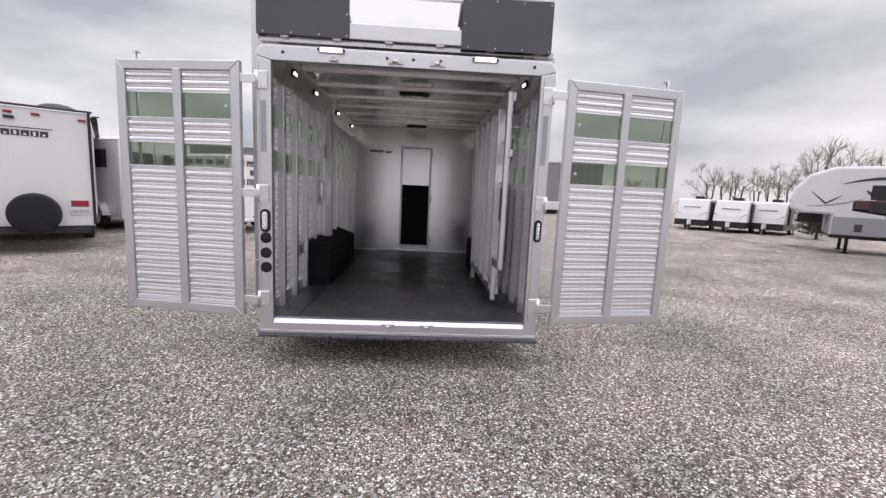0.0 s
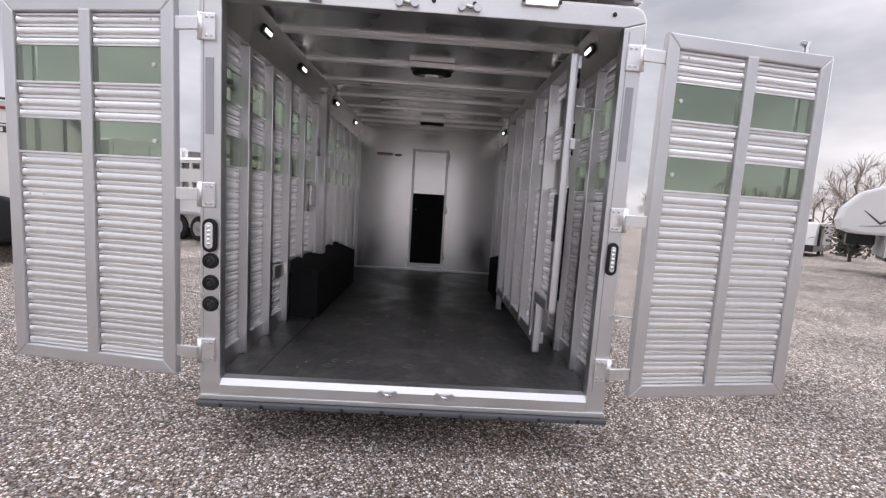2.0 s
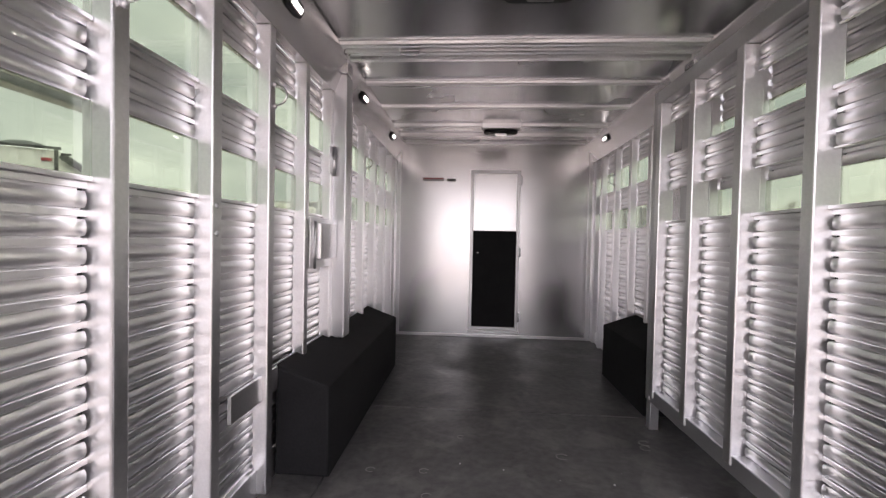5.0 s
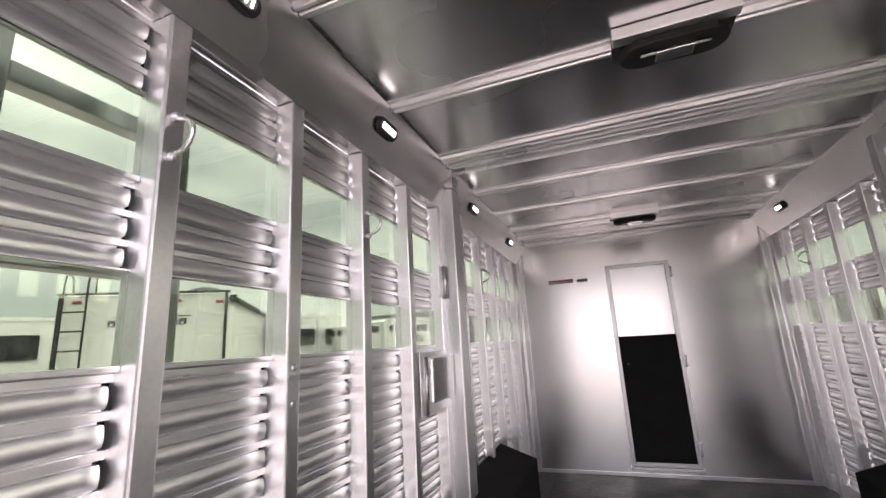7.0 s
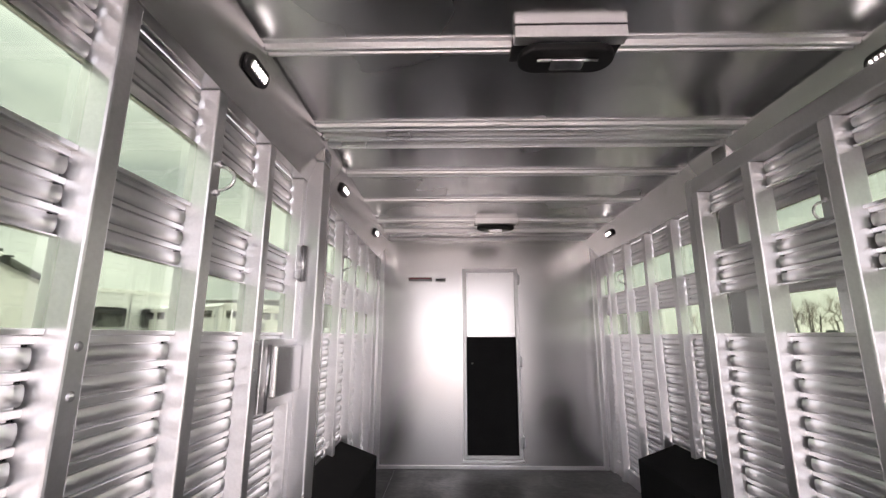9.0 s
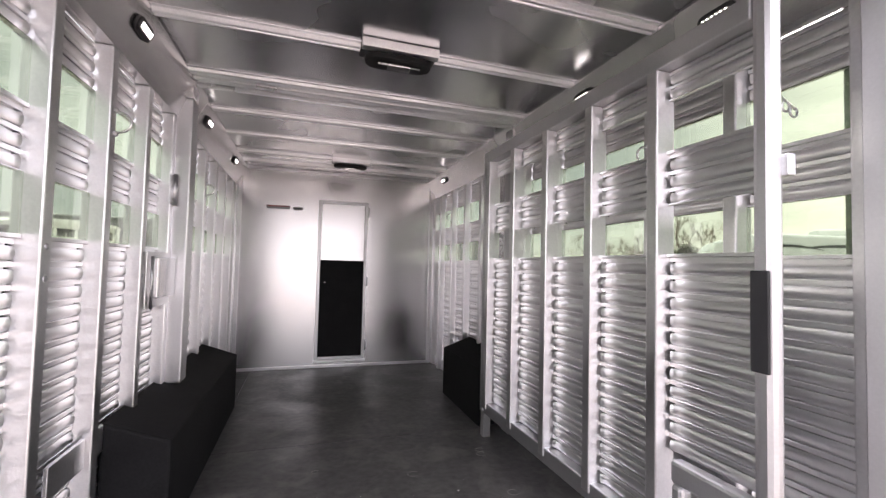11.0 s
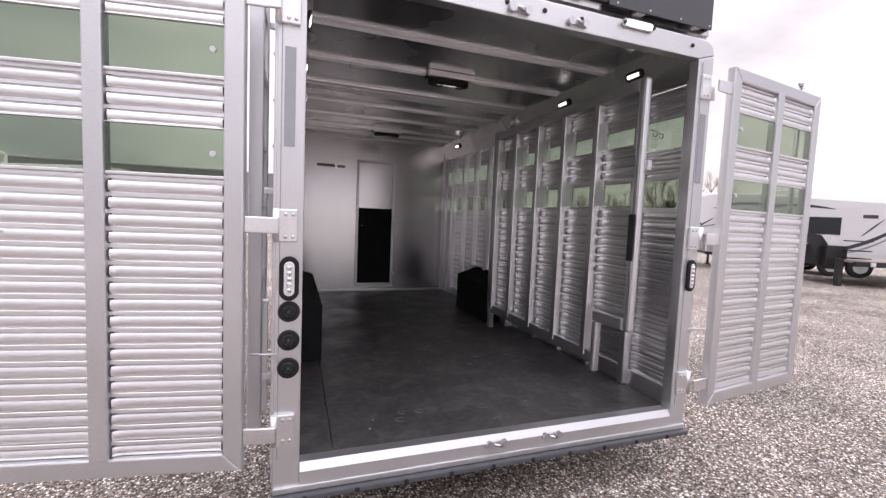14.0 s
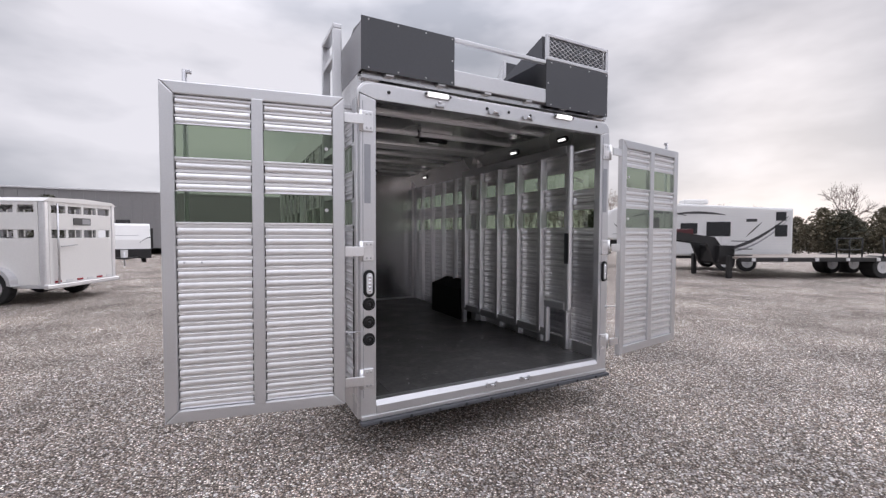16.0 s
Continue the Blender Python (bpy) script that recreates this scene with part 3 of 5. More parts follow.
# tie rings on the posts
def tie_ring(m):
    t = thing("tie_ring", "bright steel tie loop bolted to a wall post", "tie ring", "tie rings", m=m)
    bm = bmesh.new()
    tube(bm, [(0, -0.004, 0.045)] + [(0.0, -0.012 - 0.045 * math.sin(a), 0.038 * math.cos(a)) for a in [k * math.pi / 10 for k in range(11)]] + [(0, -0.004, -0.045)], 0.0055)
    part("loop", bm, CHROME, t)
    for z in (0.045, -0.045):
        bm = bmesh.new()
        bmesh.ops.create_uvsphere(bm, u_segments=10, v_segments=6, radius=0.011, matrix=pose(0, -0.005, z))
        part("bolt_head", bm, STEEL, t)


for y in (3.876, 4.643, 6.19):
    tie_ring(pose(XL + 0.014 + POST_D, y, 2.052, 0, 0, 90))
for y in (4.26, 5.02, 6.95):
    tie_ring(pose(XR - 0.014 - POST_D, y, 2.052, 0, 0, -90))
wl_ = bpy.data.objects["wall_left"]
bolts(wl_, [(4.258, 0, 1.565), (4.258, 0, 1.473), (5.02, 0, 1.56), (5.02, 0, 1.46)], 0.010, STEEL, Matrix(((0, -1, 0, XL + 0.014 + POST_D), (1, 0, 0, 0), (0, 0, 1, 0), (0, 0, 0, 1))))

# holder box on the last post, and gate hinges on the jamb
hb = thing("document_box", "small flat aluminium box with a latch on the wall posts", "box")
part("back_plate", one_box(-1.232, -1.210, 5.065, 5.430, 1.30, 1.572, 0.003), ALU, hb)
part("lid", one_box(-1.208, -1.182, 5.14, 5.420, 1.345, 1.545, 0.008), SHEET, hb)
bm = bmesh.new()
tube(bm, [(-1.198, 5.10, 1.30), (-1.198, 5.10, 1.55)], 0.007)
part("latch", bm, STEEL, hb)
for z in (1.92, 0.72):
    h = thing("jamb_hinge", "aluminium barrel hinge on the divider jamb", "hinge", "jamb hinges")
    bm = bmesh.new()
    tube(bm, [(-1.200, 5.405, z - 0.085), (-1.200, 5.405, z + 0.085)], 0.012)
    part("barrel", bm, STEEL, h)
    part("leaf", one_box(-1.214, -1.205, 5.33, 5.405, z - 0.08, z + 0.08, 0.003), ALU, h)

# divider gate folded back along the right wall: x along the gate from hinge to free end, y towards the middle of the trailer
GA, GB = Vector((0.702, 5.430, 0)), Vector((0.706, 3.545, 0))
gd = (GB - GA).normalized()
G_TURN = Matrix(((gd.x, -gd.y * -1, 0, GA.x), (gd.y, gd.x * -1, 0, GA.y), (0, 0, 1, 0), (0, 0, 0, 1)))
GL = (GB - GA).length
gate = thing("divider_gate", "slatted aluminium divider gate folded open along the wall", "gate", m=G_TURN)
GZ0, GZ1 = 0.585, 2.290
gp = [0.0, 0.355, 0.718, 1.080, 1.444]
gw = 0.050
NOTCH_X, NOTCH_Z = GL - 0.330, 0.870
gpm = post_mesh(GZ1 - GZ0 - 0.03, gw, 0.056)
for i, x in enumerate(gp):
    piece("stile", gpm, gate, pose(x, -0.022, GZ0))
for a, c in zip(gp, gp[1:]):
    bay(gate, a + gw, c - a - gw, GZ0 + 0.045, GZ1 - 0.03, glazed=False, turn=pose(0, -0.03, 0))
a = gp[-1] + gw
bay(gate, a, GL - 0.055 - a, NOTCH_Z + 0.045, GZ1 - 0.03, glazed=False, turn=pose(0, -0.03, 0))
for name, bm, mat in (("top_rail", one_box(0, GL - 0.0585, -0.05, 0.030, GZ1 - 0.03, GZ1 + 0.045, 0.006), FRAME),
                      ("bottom_rail", one_box(0, NOTCH_X, -0.05, 0.026, GZ0 - 0.035, GZ0 + 0.045, 0.006), FRAME),
                      ("free_stile", one_box(GL - 0.058, GL, -0.016, 0.034, NOTCH_Z - 0.03, GZ1 + 0.045, 0.018), FRAME),
                      ("notch_rail", one_box(NOTCH_X - 0.002, GL - 0.056, -0.016, 0.034, NOTCH_Z - 0.03, NOTCH_Z + 0.045, 0.012), FRAME),
                      ("notch_stile", one_box(NOTCH_X, NOTCH_X + 0.045, -0.016, 0.034, GZ0 - 0.085, NOTCH_Z - 0.031, 0.014), FRAME),
                      ("latch_plate", one_box(GL - 0.058, GL - 0.006, 0.0345, 0.041, 1.27, 1.545, 0.004), PLASTIC),
                      ("foot", one_box(-0.055, 0.0, -0.03, 0.02, FLOOR, GZ0 - 0.031, 0.003), ALU),
                      ("hinge_stile", one_box(-0.055, -0.003, -0.045, 0.03, GZ0 - 0.03, GZ1 + 0.05, 0.008), FRAME)):
    part(name, bm, mat, gate, "black slam latch plate" if name == "latch_plate" else "")
part("latch_catch", one_box(GL - 0.035, GL + 0.018, -0.03, 0.0, 1.80, 1.86, 0.004), STEEL, gate)
ch = thing("safety_chain", "thin steel hook hanging by the gate top", "hook")
bm = bmesh.new()
tube(bm, [(0.722, 3.590, 2.050), (0.800, 3.605, 2.052), (0.936, 3.650, 2.046)], 0.0038)
for x, y in ((0.835, 3.617), (0.905, 3.640)):
    tube(bm, [(x + 0.016 * math.cos(a), y, 2.034 + 0.016 * math.sin(a)) for a in [k * math.pi / 6 for k in range(13)]], 0.0036, 6)
part("rod", bm, STEEL, ch)

# ---- rear frame ----
rear = thing("rear_frame", "welded aluminium rear door frame of the trailer", "door frame", kind="structure")
JW = 0.108
FZ0, FZ1 = 0.405, 2.418
for x0, x1, flip in ((XL, XL + JW, 1), (XR - JW, XR, -1)):
    bm = bmesh.new()
    out = [(x0, 0.30), (x1, 0.30), (x1, FZ1 - 0.003), (x0, 2.445)] if flip > 0 else [(x0, 0.30), (x1, 0.30), (x1, 2.445), (x0, FZ1 - 0.003)]
    prism(bm, out, 0.062, m=pose(0, Y0, 0), bevel=0.005)
    part("side_jamb", bm, FRAME, rear)
bm = bmesh.new()
r = 0.07
out = [(XL + r - r * math.cos(k * math.pi / 12), 2.520 - r + r * math.sin(k * math.pi / 12) ) for k in range(7)] + [(XR - r + r * math.sin(k * math.pi / 12), 2.520 - r + r * math.cos(k * math.pi / 12)) for k in range(7)] + [(XR - JW, FZ1), (XL + JW, FZ1)]
prism(bm, out, 0.060, m=pose(0, Y0 + 0.001, 0), bevel=0.004)
part("header", bm, FRAME, rear)
bm = bmesh.new()
tube(bm, [(XL - 0.004, Y0 + 0.02, 2.30)] + [(XL + r - (r + 0.006) * math.cos(k * math.pi / 12), Y0 + 0.02, 2.522 - r + (r + 0.006) * math.sin(k * math.pi / 12)) for k in range(7)] + [(XL + 0.3, Y0 + 0.02, 2.528), (XR - 0.3, Y0 + 0.02, 2.528)] + [(XR - r + (r + 0.006) * math.sin(k * math.pi / 12), Y0 + 0.02, 2.522 - r + (r + 0.006) * math.cos(k * math.pi / 12)) for k in range(7)] + [(XR + 0.004, Y0 + 0.02, 2.30)], 0.008)
part("edge_bead", bm, ALU, rear)
bm = bmesh.new()
prism(bm, [(0, 0.318), (0, 0.372), (0.022, 0.405), (0.075, 0.407), (0.075, 0.318)], XR - XL - 2 * JW, m=Matrix(((0, 1, 0, XL + JW), (1, 0, 0, Y0 - 0.004), (0, 0, 1, 0), (0, 0, 0, 1))), bevel=0.003)
part("sill", bm, FRAME, rear)
part("bumper_channel", one_box(XL + 0.004, XR - 0.004, Y0 - 0.012, Y0 + 0.08, 0.288, 0.316, 0.004), FRAME, rear)
part("bumper_rubber", one_box(XL - 0.004, XR + 0.010, Y0 - 0.035, Y0 + 0.02, 0.256, 0.286, 0.008), GREYPAINT, rear, "black rubber bumper strip")
bolts(rear, [(XL + 0.13 + 0.222 * i, Y0 - 0.036, 0.270) for i in range(10)], 0.012, RUBBER_AND_SLOT_SHADE)
bolts(rear, [(x, Y0 - 0.002, 2.478) for x in (-1.08, -0.30, -0.10, 0.11, 0.84)], 0.012, BLACKSTEEL)
for x0 in (XL + 0.028, XR - 0.070):
    part("reflective_tape", one_box(x0, x0 + 0.042, Y0 - 0.003, Y0 + 0.002, 1.735, 2.120), TAPE, rear, "grey reflective tape strip")
    part("tape_edge", one_box(x0 - 0.012, x0 - 0.008, Y0 - 0.002, Y0 + 0.002, 0.44, 2.40), TAPE, rear)
# under-structure
part("cross_member", one_box(XL + 0.06, XR - 0.06, Y0 + 0.42, Y0 + 0.50, 0.20, 0.29, 0.005), BLACKSTEEL, rear, "dark steel cross member under the deck")
for x in (-0.9, 0.55):
    part("chassis_rail", one_box(x, x + 0.09, Y0 + 0.502, Y1, 0.17, 0.29, 0.005), BLACKSTEEL, rear)


def keeper(x, z, y=None):
    """A door latch keeper: two round lugs on a plate."""
    k = thing("latch_keeper", "cast steel door latch keeper with two lugs", "latch", "latch keepers")
    y = Y0 if y is None else y
    part("plate", one_box(x - 0.048, x + 0.048, y - 0.010, y + 0.004, z - 0.013, z + 0.013, 0.004), STEEL, k)
    for dx in (-0.040, 0.040):
        bm = bmesh.new()
        disc(bm, x + dx, y - 0.012, z, 0.020, 0.018, seg=14)
        part("lug", bm, STEEL, k)
    bm = bmesh.new()
    tube(bm, [(x - 0.02, y - 0.022, z + 0.006), (x + 0.02, y - 0.022, z - 0.006)], 0.009)
    part("lug_pin", bm, CHROME, k)


for x in (-0.235, 0.085):
    keeper(x, 2.455), keeper(x, 0.366, Y0 + 0.002)
cat_ = thing("door_catch", "small grey door hold-back catch on the header", "catch")
part("body", one_box(-0.735, -0.668, Y0 - 0.020, Y0, 2.428, 2.456, 0.006), STEEL, cat_)
part("tongue", one_box(-0.72, -0.69, Y0 - 0.026, Y0 - 0.018, 2.455, 2.468, 0.003), STEEL, cat_)

for x in (-0.718, 0.452):
    ld = thing("load_lamp", "lit white oval load lamp on the rear header", "lamp", "header lamps", m=pose(x, Y0, 2.507))
    bm = bmesh.new()
    prism(bm, oval(0.205, 0.040), 0.016, m=pose(0, -0.016, 0), bevel=0.004)
    part("base", bm, FRAME, ld)
    bm = bmesh.new()
    prism(bm, oval(0.165, 0.032), 0.010, m=pose(0, -0.024, 0), bevel=0.003)
    part("lens", bm, LITLENS, ld)
    for sx in (-1, 1):
        bm = bmesh.new()
        disc(bm, sx * 0.093, -0.018, 0, 0.010, 0.008, seg=10)
        part("end_screw", bm, PLASTIC, ld)


def tail_lamp(x, z, wide=0.076, high=0.182):
    t = thing("tail_lamp", "oval clear tail lamp in a black rubber ring", "lamp", "tail lamps", m=pose(x, Y0, z))
    bm = bmesh.new()
    prism(bm, oval(wide, high, 14), 0.020, m=pose(0, -0.020, 0), bevel=0.007)
    part("grommet", bm, RUBBER_AND_SLOT_SHADE, t)
    bm = bmesh.new()
    prism(bm, oval(wide - 0.034, high - 0.040, 12), 0.012, m=pose(0, -0.026, 0), bevel=0.005)
    part("lens", bm, LENS, t)
    for i in range(5):
        bm = bmesh.new()
        bmesh.ops.create_uvsphere(bm, u_segments=12, v_segments=8, radius=0.012, matrix=pose(0, -0.022, -0.046 + 0.023 * i))
        part("reflector", bm, CHROME, t)


tail_lamp(XL + 0.056, 1.205), tail_lamp(XR - 0.050, 1.205, 0.060)


def round_port(x, z):
    p = thing("round_lamp", "small round dark lamp in a black rubber grommet", "lamp", "round lamps", m=pose(x, Y0, z))
    bm = bmesh.new()
    disc(bm, 0, -0.006, 0, 0.044, 0.014, seg=28, r2=0.040)
    part("grommet", bm, RUBBER_AND_SLOT_SHADE, p)
    bm = bmesh.new()
    bmesh.ops.create_cone(bm, cap_ends=False, segments=28, radius1=0.029, radius2=0.024, depth=0.008, matrix=pose(0, -0.016, 0, 90))
    part("rim", bm, PLASTIC, p)
    bm = bmesh.new()
    disc(bm, 0, -0.013, 0, 0.024, 0.004, seg=24)
    part("lens", bm, DARKGLASS, p)
    bm = bmesh.new()
    bmesh.ops.create_uvsphere(bm, u_segments=10, v_segments=6, radius=0.009, matrix=pose(0, -0.016, 0))
    part("bulb", bm, PLASTIC, p)


for z in (1.067, 0.947, 0.830):
    round_port(XL + 0.057, z)


# ---- rear doors ----
def rear_door(name, hinge, yaw, width, mirror, label):
    """A slatted door with a mitred frame; x runs from the hinge edge outward, y is the face that looks at the camera (-y)."""
    z0, z1, fw, th = 0.438, 2.390, 0.072, 0.048
    base = pose(hinge[0], hinge[1], 0, 0, 0, yaw)
    if mirror:
        base = base @ Matrix.Diagonal((-1, 1, 1, 1))
    d = thing(name, label, "door", kind="structure", m=base)
    for x0, x1, x2, x3, za, zb in ((0, fw, fw, 0, 0, 0), (width, width - fw, width - fw, width, 0, 0)):
        bm = bmesh.new()
        prism(bm, [(x0, z0), (x1, z0 + fw), (x2, z1 - fw), (x3, z1)], th, bevel=0.007)
        part("frame_stile", bm, FRAME, d)
    for a, c in ((z0, z0 + fw), (z1, z1 - fw)):
        bm = bmesh.new()
        prism(bm, [(0, a), (width, a), (width - fw, c), (fw, c)], th, bevel=0.007)
        part("frame_rail", bm, FRAME, d)
    mid = width * 0.5
    part("mullion", one_box(mid - 0.033, mid + 0.033, -0.004, th, z0 + fw - 0.01, z1 - fw + 0.01, 0.006), FRAME, d)
    for x0, x1 in ((fw, mid - 0.033), (mid + 0.033, width - fw)):
        bay(d, x0, x1 - x0, z0 + fw, z1 - fw, turn=pose(0, 0.026, 0) @ Matrix.Diagonal((1, -1, 1, 1)), gap=0.006)
    for x, z in ((0.11, 2.06), (0.11, 1.68)):
        bm = bmesh.new()
        disc(bm, x, 0.006, z, 0.011, 0.010, seg=14)
        part("pane_button", bm, SIGNWHITE, d)
    bolts(d, [(width - 0.11, 0.020, 1.365), (width - 0.20, 0.020, 1.365), (0.14, 0.020, 2.285)], 0.006, STEEL)
    for z in (2.268, 1.42, 0.570):
        part("hinge_strap", one_box(-0.125, 0.0, 0.010, 0.024, z - 0.032, z + 0.032, 0.004), ALU, d)
    rod_x = width - 0.115
    bm = bmesh.new()
    tube(bm, [(rod_x, th + 0.022, 0.40), (rod_x, th + 0.022, 2.475)], 0.014, 10)
    box(bm, rod_x - 0.035, rod_x + 0.012, th + 0.010, th + 0.034, 2.455, 2.478, 0.004)
    part("lock_rod", bm, STEEL, d, "round steel lock rod on the door's outer face")
    for z in (2.33, 1.25, 0.52):
        part("rod_guide", one_box(rod_x - 0.03, rod_x + 0.03, th - 0.004, th + 0.042, z - 0.02, z + 0.02, 0.004), STEEL, d)
    return d


rear_door("door_2", (-1.390, 3.368), -9.5, 1.01, True, "open slatted aluminium rear door with green window strips")
rear_door("door_3", (1.108, 3.348), 8.5, 1.02, False, "open slatted aluminium rear door with green window strips")
for xh, sx in ((XL, 1), (XR, -1)):
    for z in (2.268, 1.42, 0.570):
        x0, x1 = sorted((xh + sx * 0.012, xh + sx * 0.085))
        h = part("hinge", one_box(x0, x1, Y0 - 0.016, Y0, z - 0.066, z + 0.066, 0.005), ALU, rear, "cast aluminium door hinge")
        bm = bmesh.new()
        tube(bm, [(xh + sx * 0.004, Y0 - 0.010, z - 0.066), (xh + sx * 0.004, Y0 - 0.010, z + 0.066)], 0.014, 12)
        part("knuckle", bm, ALU, h)
        bolts(h, [(xh + sx * dx, Y0 - 0.017, z + dz) for dx in (0.040, 0.068) for dz in (-0.045, 0.045)], 0.008, STEEL)
for xa, ya, xb, yb in ((XL + 0.01, Y0 + 0.03, -1.37, 3.46), (XR - 0.01, Y0 + 0.03, 1.115, 3.40)):
    hr = thing("hold_back_rod", "thin steel door hold-back rod", "rod", "hold-back rods")
    bm = bmesh.new()
    tube(bm, [(xa, ya, 0.88), (xb, yb, 0.88)], 0.005)
    part("rod", bm, STEEL, hr)
    bm = bmesh.new()
    disc(bm, xa, ya - 0.03, 0.88, 0.014, 0.02, seg=12)
    part("eye", bm, STEEL, hr)

# boarding ladder on the outer face of the left wall, rising past the roof as a hoop
lad_ = thing("side_ladder", "aluminium ladder fixed to the trailer side, rising above the roof", "ladder")
LX0, LX1 = -1.398, -1.338
for y in (3.635, 3.985):
    part("rail", one_box(LX0, LX1, y, y + 0.030, 0.44, 2.930, 0.006), FRAME, lad_)
part("hoop", one_box(LX0, LX1, 3.635, 4.015, 2.931, 2.965, 0.006), FRAME, lad_)
for k in range(8):
    z = 0.485 + 0.3225 * k
    part("rung", one_box(LX0 + 0.008, LX1 - 0.008, 3.666, 3.984, z, z + 0.042, 0.004), FRAME, lad_)
part("fold_down_section", one_box(LX1 + 0.004, LX1 + 0.026, 3.640, 3.665, 0.55, 1.06, 0.004), FRAME, lad_)
part("section_cap", one_box(LX1 + 0.002, LX1 + 0.030, 3.634, 3.668, 1.061, 1.075, 0.003), ALU, lad_)
for z in (0.70, 1.55, 2.40):
    for y in (3.638, 3.988):
        part("bracket", one_box(LX1 + 0.001, XL - 0.001, y, y + 0.024, z, z + 0.03, 0.003), FRAME, lad_)
for w_, sx in ((wl_, -1), (bpy.data.objects["wall_right"], 1)):
    xo = XL if sx < 0 else XR
    x0, x1 = sorted((xo + sx * 0.004, xo + sx * 0.010))
    st = part("corner_strip", one_box(x0, x1, 3.476, 3.570, 0.30, 2.44, 0.002), FRAME, w_)
    bm = bmesh.new()
    bmesh.ops.create_uvsphere(bm, u_segments=8, v_segments=5, radius=0.010)
    me = mesh_of(bm, STEEL, "bolt")
    for k in range(11):
        piece("bolt", me, st, pose(xo + sx * 0.011, 3.545, 0.42 + 0.19 * k))

# ---- roof rack and pods over the rear end ----
rack = thing("roof_rack", "aluminium roof rack with dark grey panels over the trailer's rear end", "roof rack")
Y_R = 3.400
for x0, x1, z0, z1, nm in ((-1.272, -0.586, 2.598, 2.940, "rear_panel"), (0.262, 0.958, 2.575, 2.948, "rear_panel")):
    p = part(nm, one_box(x0, x1, Y_R, Y_R + 0.006, z0, z1, 0.002), GREYPAINT, rack, "dark grey painted panel with bright screws")
    bolts(p, [(x, Y_R - 0.001, z) for z in (z0 + 0.018, z1 - 0.018) for x in [x0 + 0.05 + (x1 - x0 - 0.07) * i / 3 for i in range(4)]] + [(x1 - 0.018 if x0 < 0 else x0 + 0.018, Y_R - 0.001, (z0 + z1) / 2)], 0.006, SIGNWHITE)
part("low_panel", one_box(-0.584, 0.260, Y_R + 0.004, Y_R + 0.030, 2.600, 2.712, 0.004), FRAME, rack)
part("top_rail", one_box(-0.584, 0.260, Y_R + 0.002, Y_R + 0.034, 2.912, 2.942, 0.005), FRAME, rack)
part("side_sheet", one_box(-1.272, -1.266, Y_R + 0.008, 3.95, 2.60, 2.90, 0.002), GREYSKIN, rack)
part("side_sheet", one_box(0.950, 0.956, Y_R + 0.008, 3.95, 2.58, 2.93, 0.002), GREYPAINT, rack)
part("platform", one_box(-1.24, 0.93, Y_R + 0.02, 5.1, 2.615, 2.630, 0.003), FRAME, rack)
for i in range(6):
    part("platform_slat", one_box(-1.10 + 0.39 * i, -1.04 + 0.39 * i, Y_R + 0.01, 5.0, 2.585, 2.612, 0.003), FRAME, rack)
for y in (3.48, 4.3, 5.0):
    for x in (-1.22, 0.90):
        part("standoff", one_box(x, x + 0.05, y, y + 0.05, ROOF + 0.050, 2.584, 0.003), FRAME, rack)


def mesh_wires(w, h, owner, m, skew=0.0):
    """Expanded metal: two sets of slanting strands in the xz plane, clipped to a triangle or a rectangle."""
    bm = bmesh.new()
    step = 0.058
    for sgn in (1, -1):
        k = -h
        while k < w + h:
            pts = []
            for i in range(41):
                z = h * i / 40
                x = k + sgn * z * 1.6 + (0 if sgn > 0 else h)
                if 0 <= x <= w and (not skew or z <= h * (1 - x / w)):
                    pts.append((x, 0, z))
            if len(pts) > 1:
                tube(bm, [pts[0], pts[-1]], 0.0026, 4)
            k += step
    o = part("expanded_mesh", bm, FRAME, owner, "diamond expanded metal mesh")
    o.matrix_basis = m


# closed pod behind the rear left panel
pod3 = thing("storage_pod", "dark grey sheet metal pod behind the roof rack panel", "pod", "roof pods")
bm = bmesh.new()
prism(bm, [(3.42, 2.640), (3.42, 2.925), (3.62, 2.945), (4.15, 2.76), (4.15, 2.640)], 0.62, m=Matrix(((0, 1, 0, -1.262), (1, 0, 0, 0), (0, 0, 1, 0), (0, 0, 0, 1))), bevel=0.006)
part("shell", bm, GREYPAINT, pod3)
# wedge pod over the rear right, mesh towards the rear
pod = thing("mesh_pod", "grey wedge pod with an expanded metal grille", "pod", "roof pods")
px0, px1, pz0, pz1 = 0.266, 0.958, 2.952, 3.160
for nm, bm in (("grille_frame", one_box(px0, px1, Y_R, Y_R + 0.03, pz0, pz0 + 0.026, 0.004)), ("grille_frame", one_box(px0, px1, Y_R, Y_R + 0.03, pz1 - 0.026, pz1, 0.004)),
               ("grille_frame", one_box(px0, px0 + 0.026, Y_R, Y_R + 0.03, pz0 + 0.026, pz1 - 0.026, 0.004)), ("grille_frame", one_box(px1 - 0.026, px1, Y_R, Y_R + 0.03, pz0 + 0.026, pz1 - 0.026, 0.004))):
    part(nm, bm, FRAME, pod)
mesh_wires(px1 - px0 - 0.05, pz1 - pz0 - 0.05, pod, pose(px0 + 0.025, Y_R + 0.015, pz0 + 0.025))
bm = bmesh.new()
prism(bm, [(0, pz0), (0, pz1 - 0.004), (0.55, pz0 + 0.02), (0.55, pz0)], px1 - px0, m=Matrix(((0, 1, 0, px0), (1, 0, 0, Y_R + 0.06), (0, 0, 1, 0), (0, 0, 0, 1))))
part("hood", bm, GREYPAINT, pod)
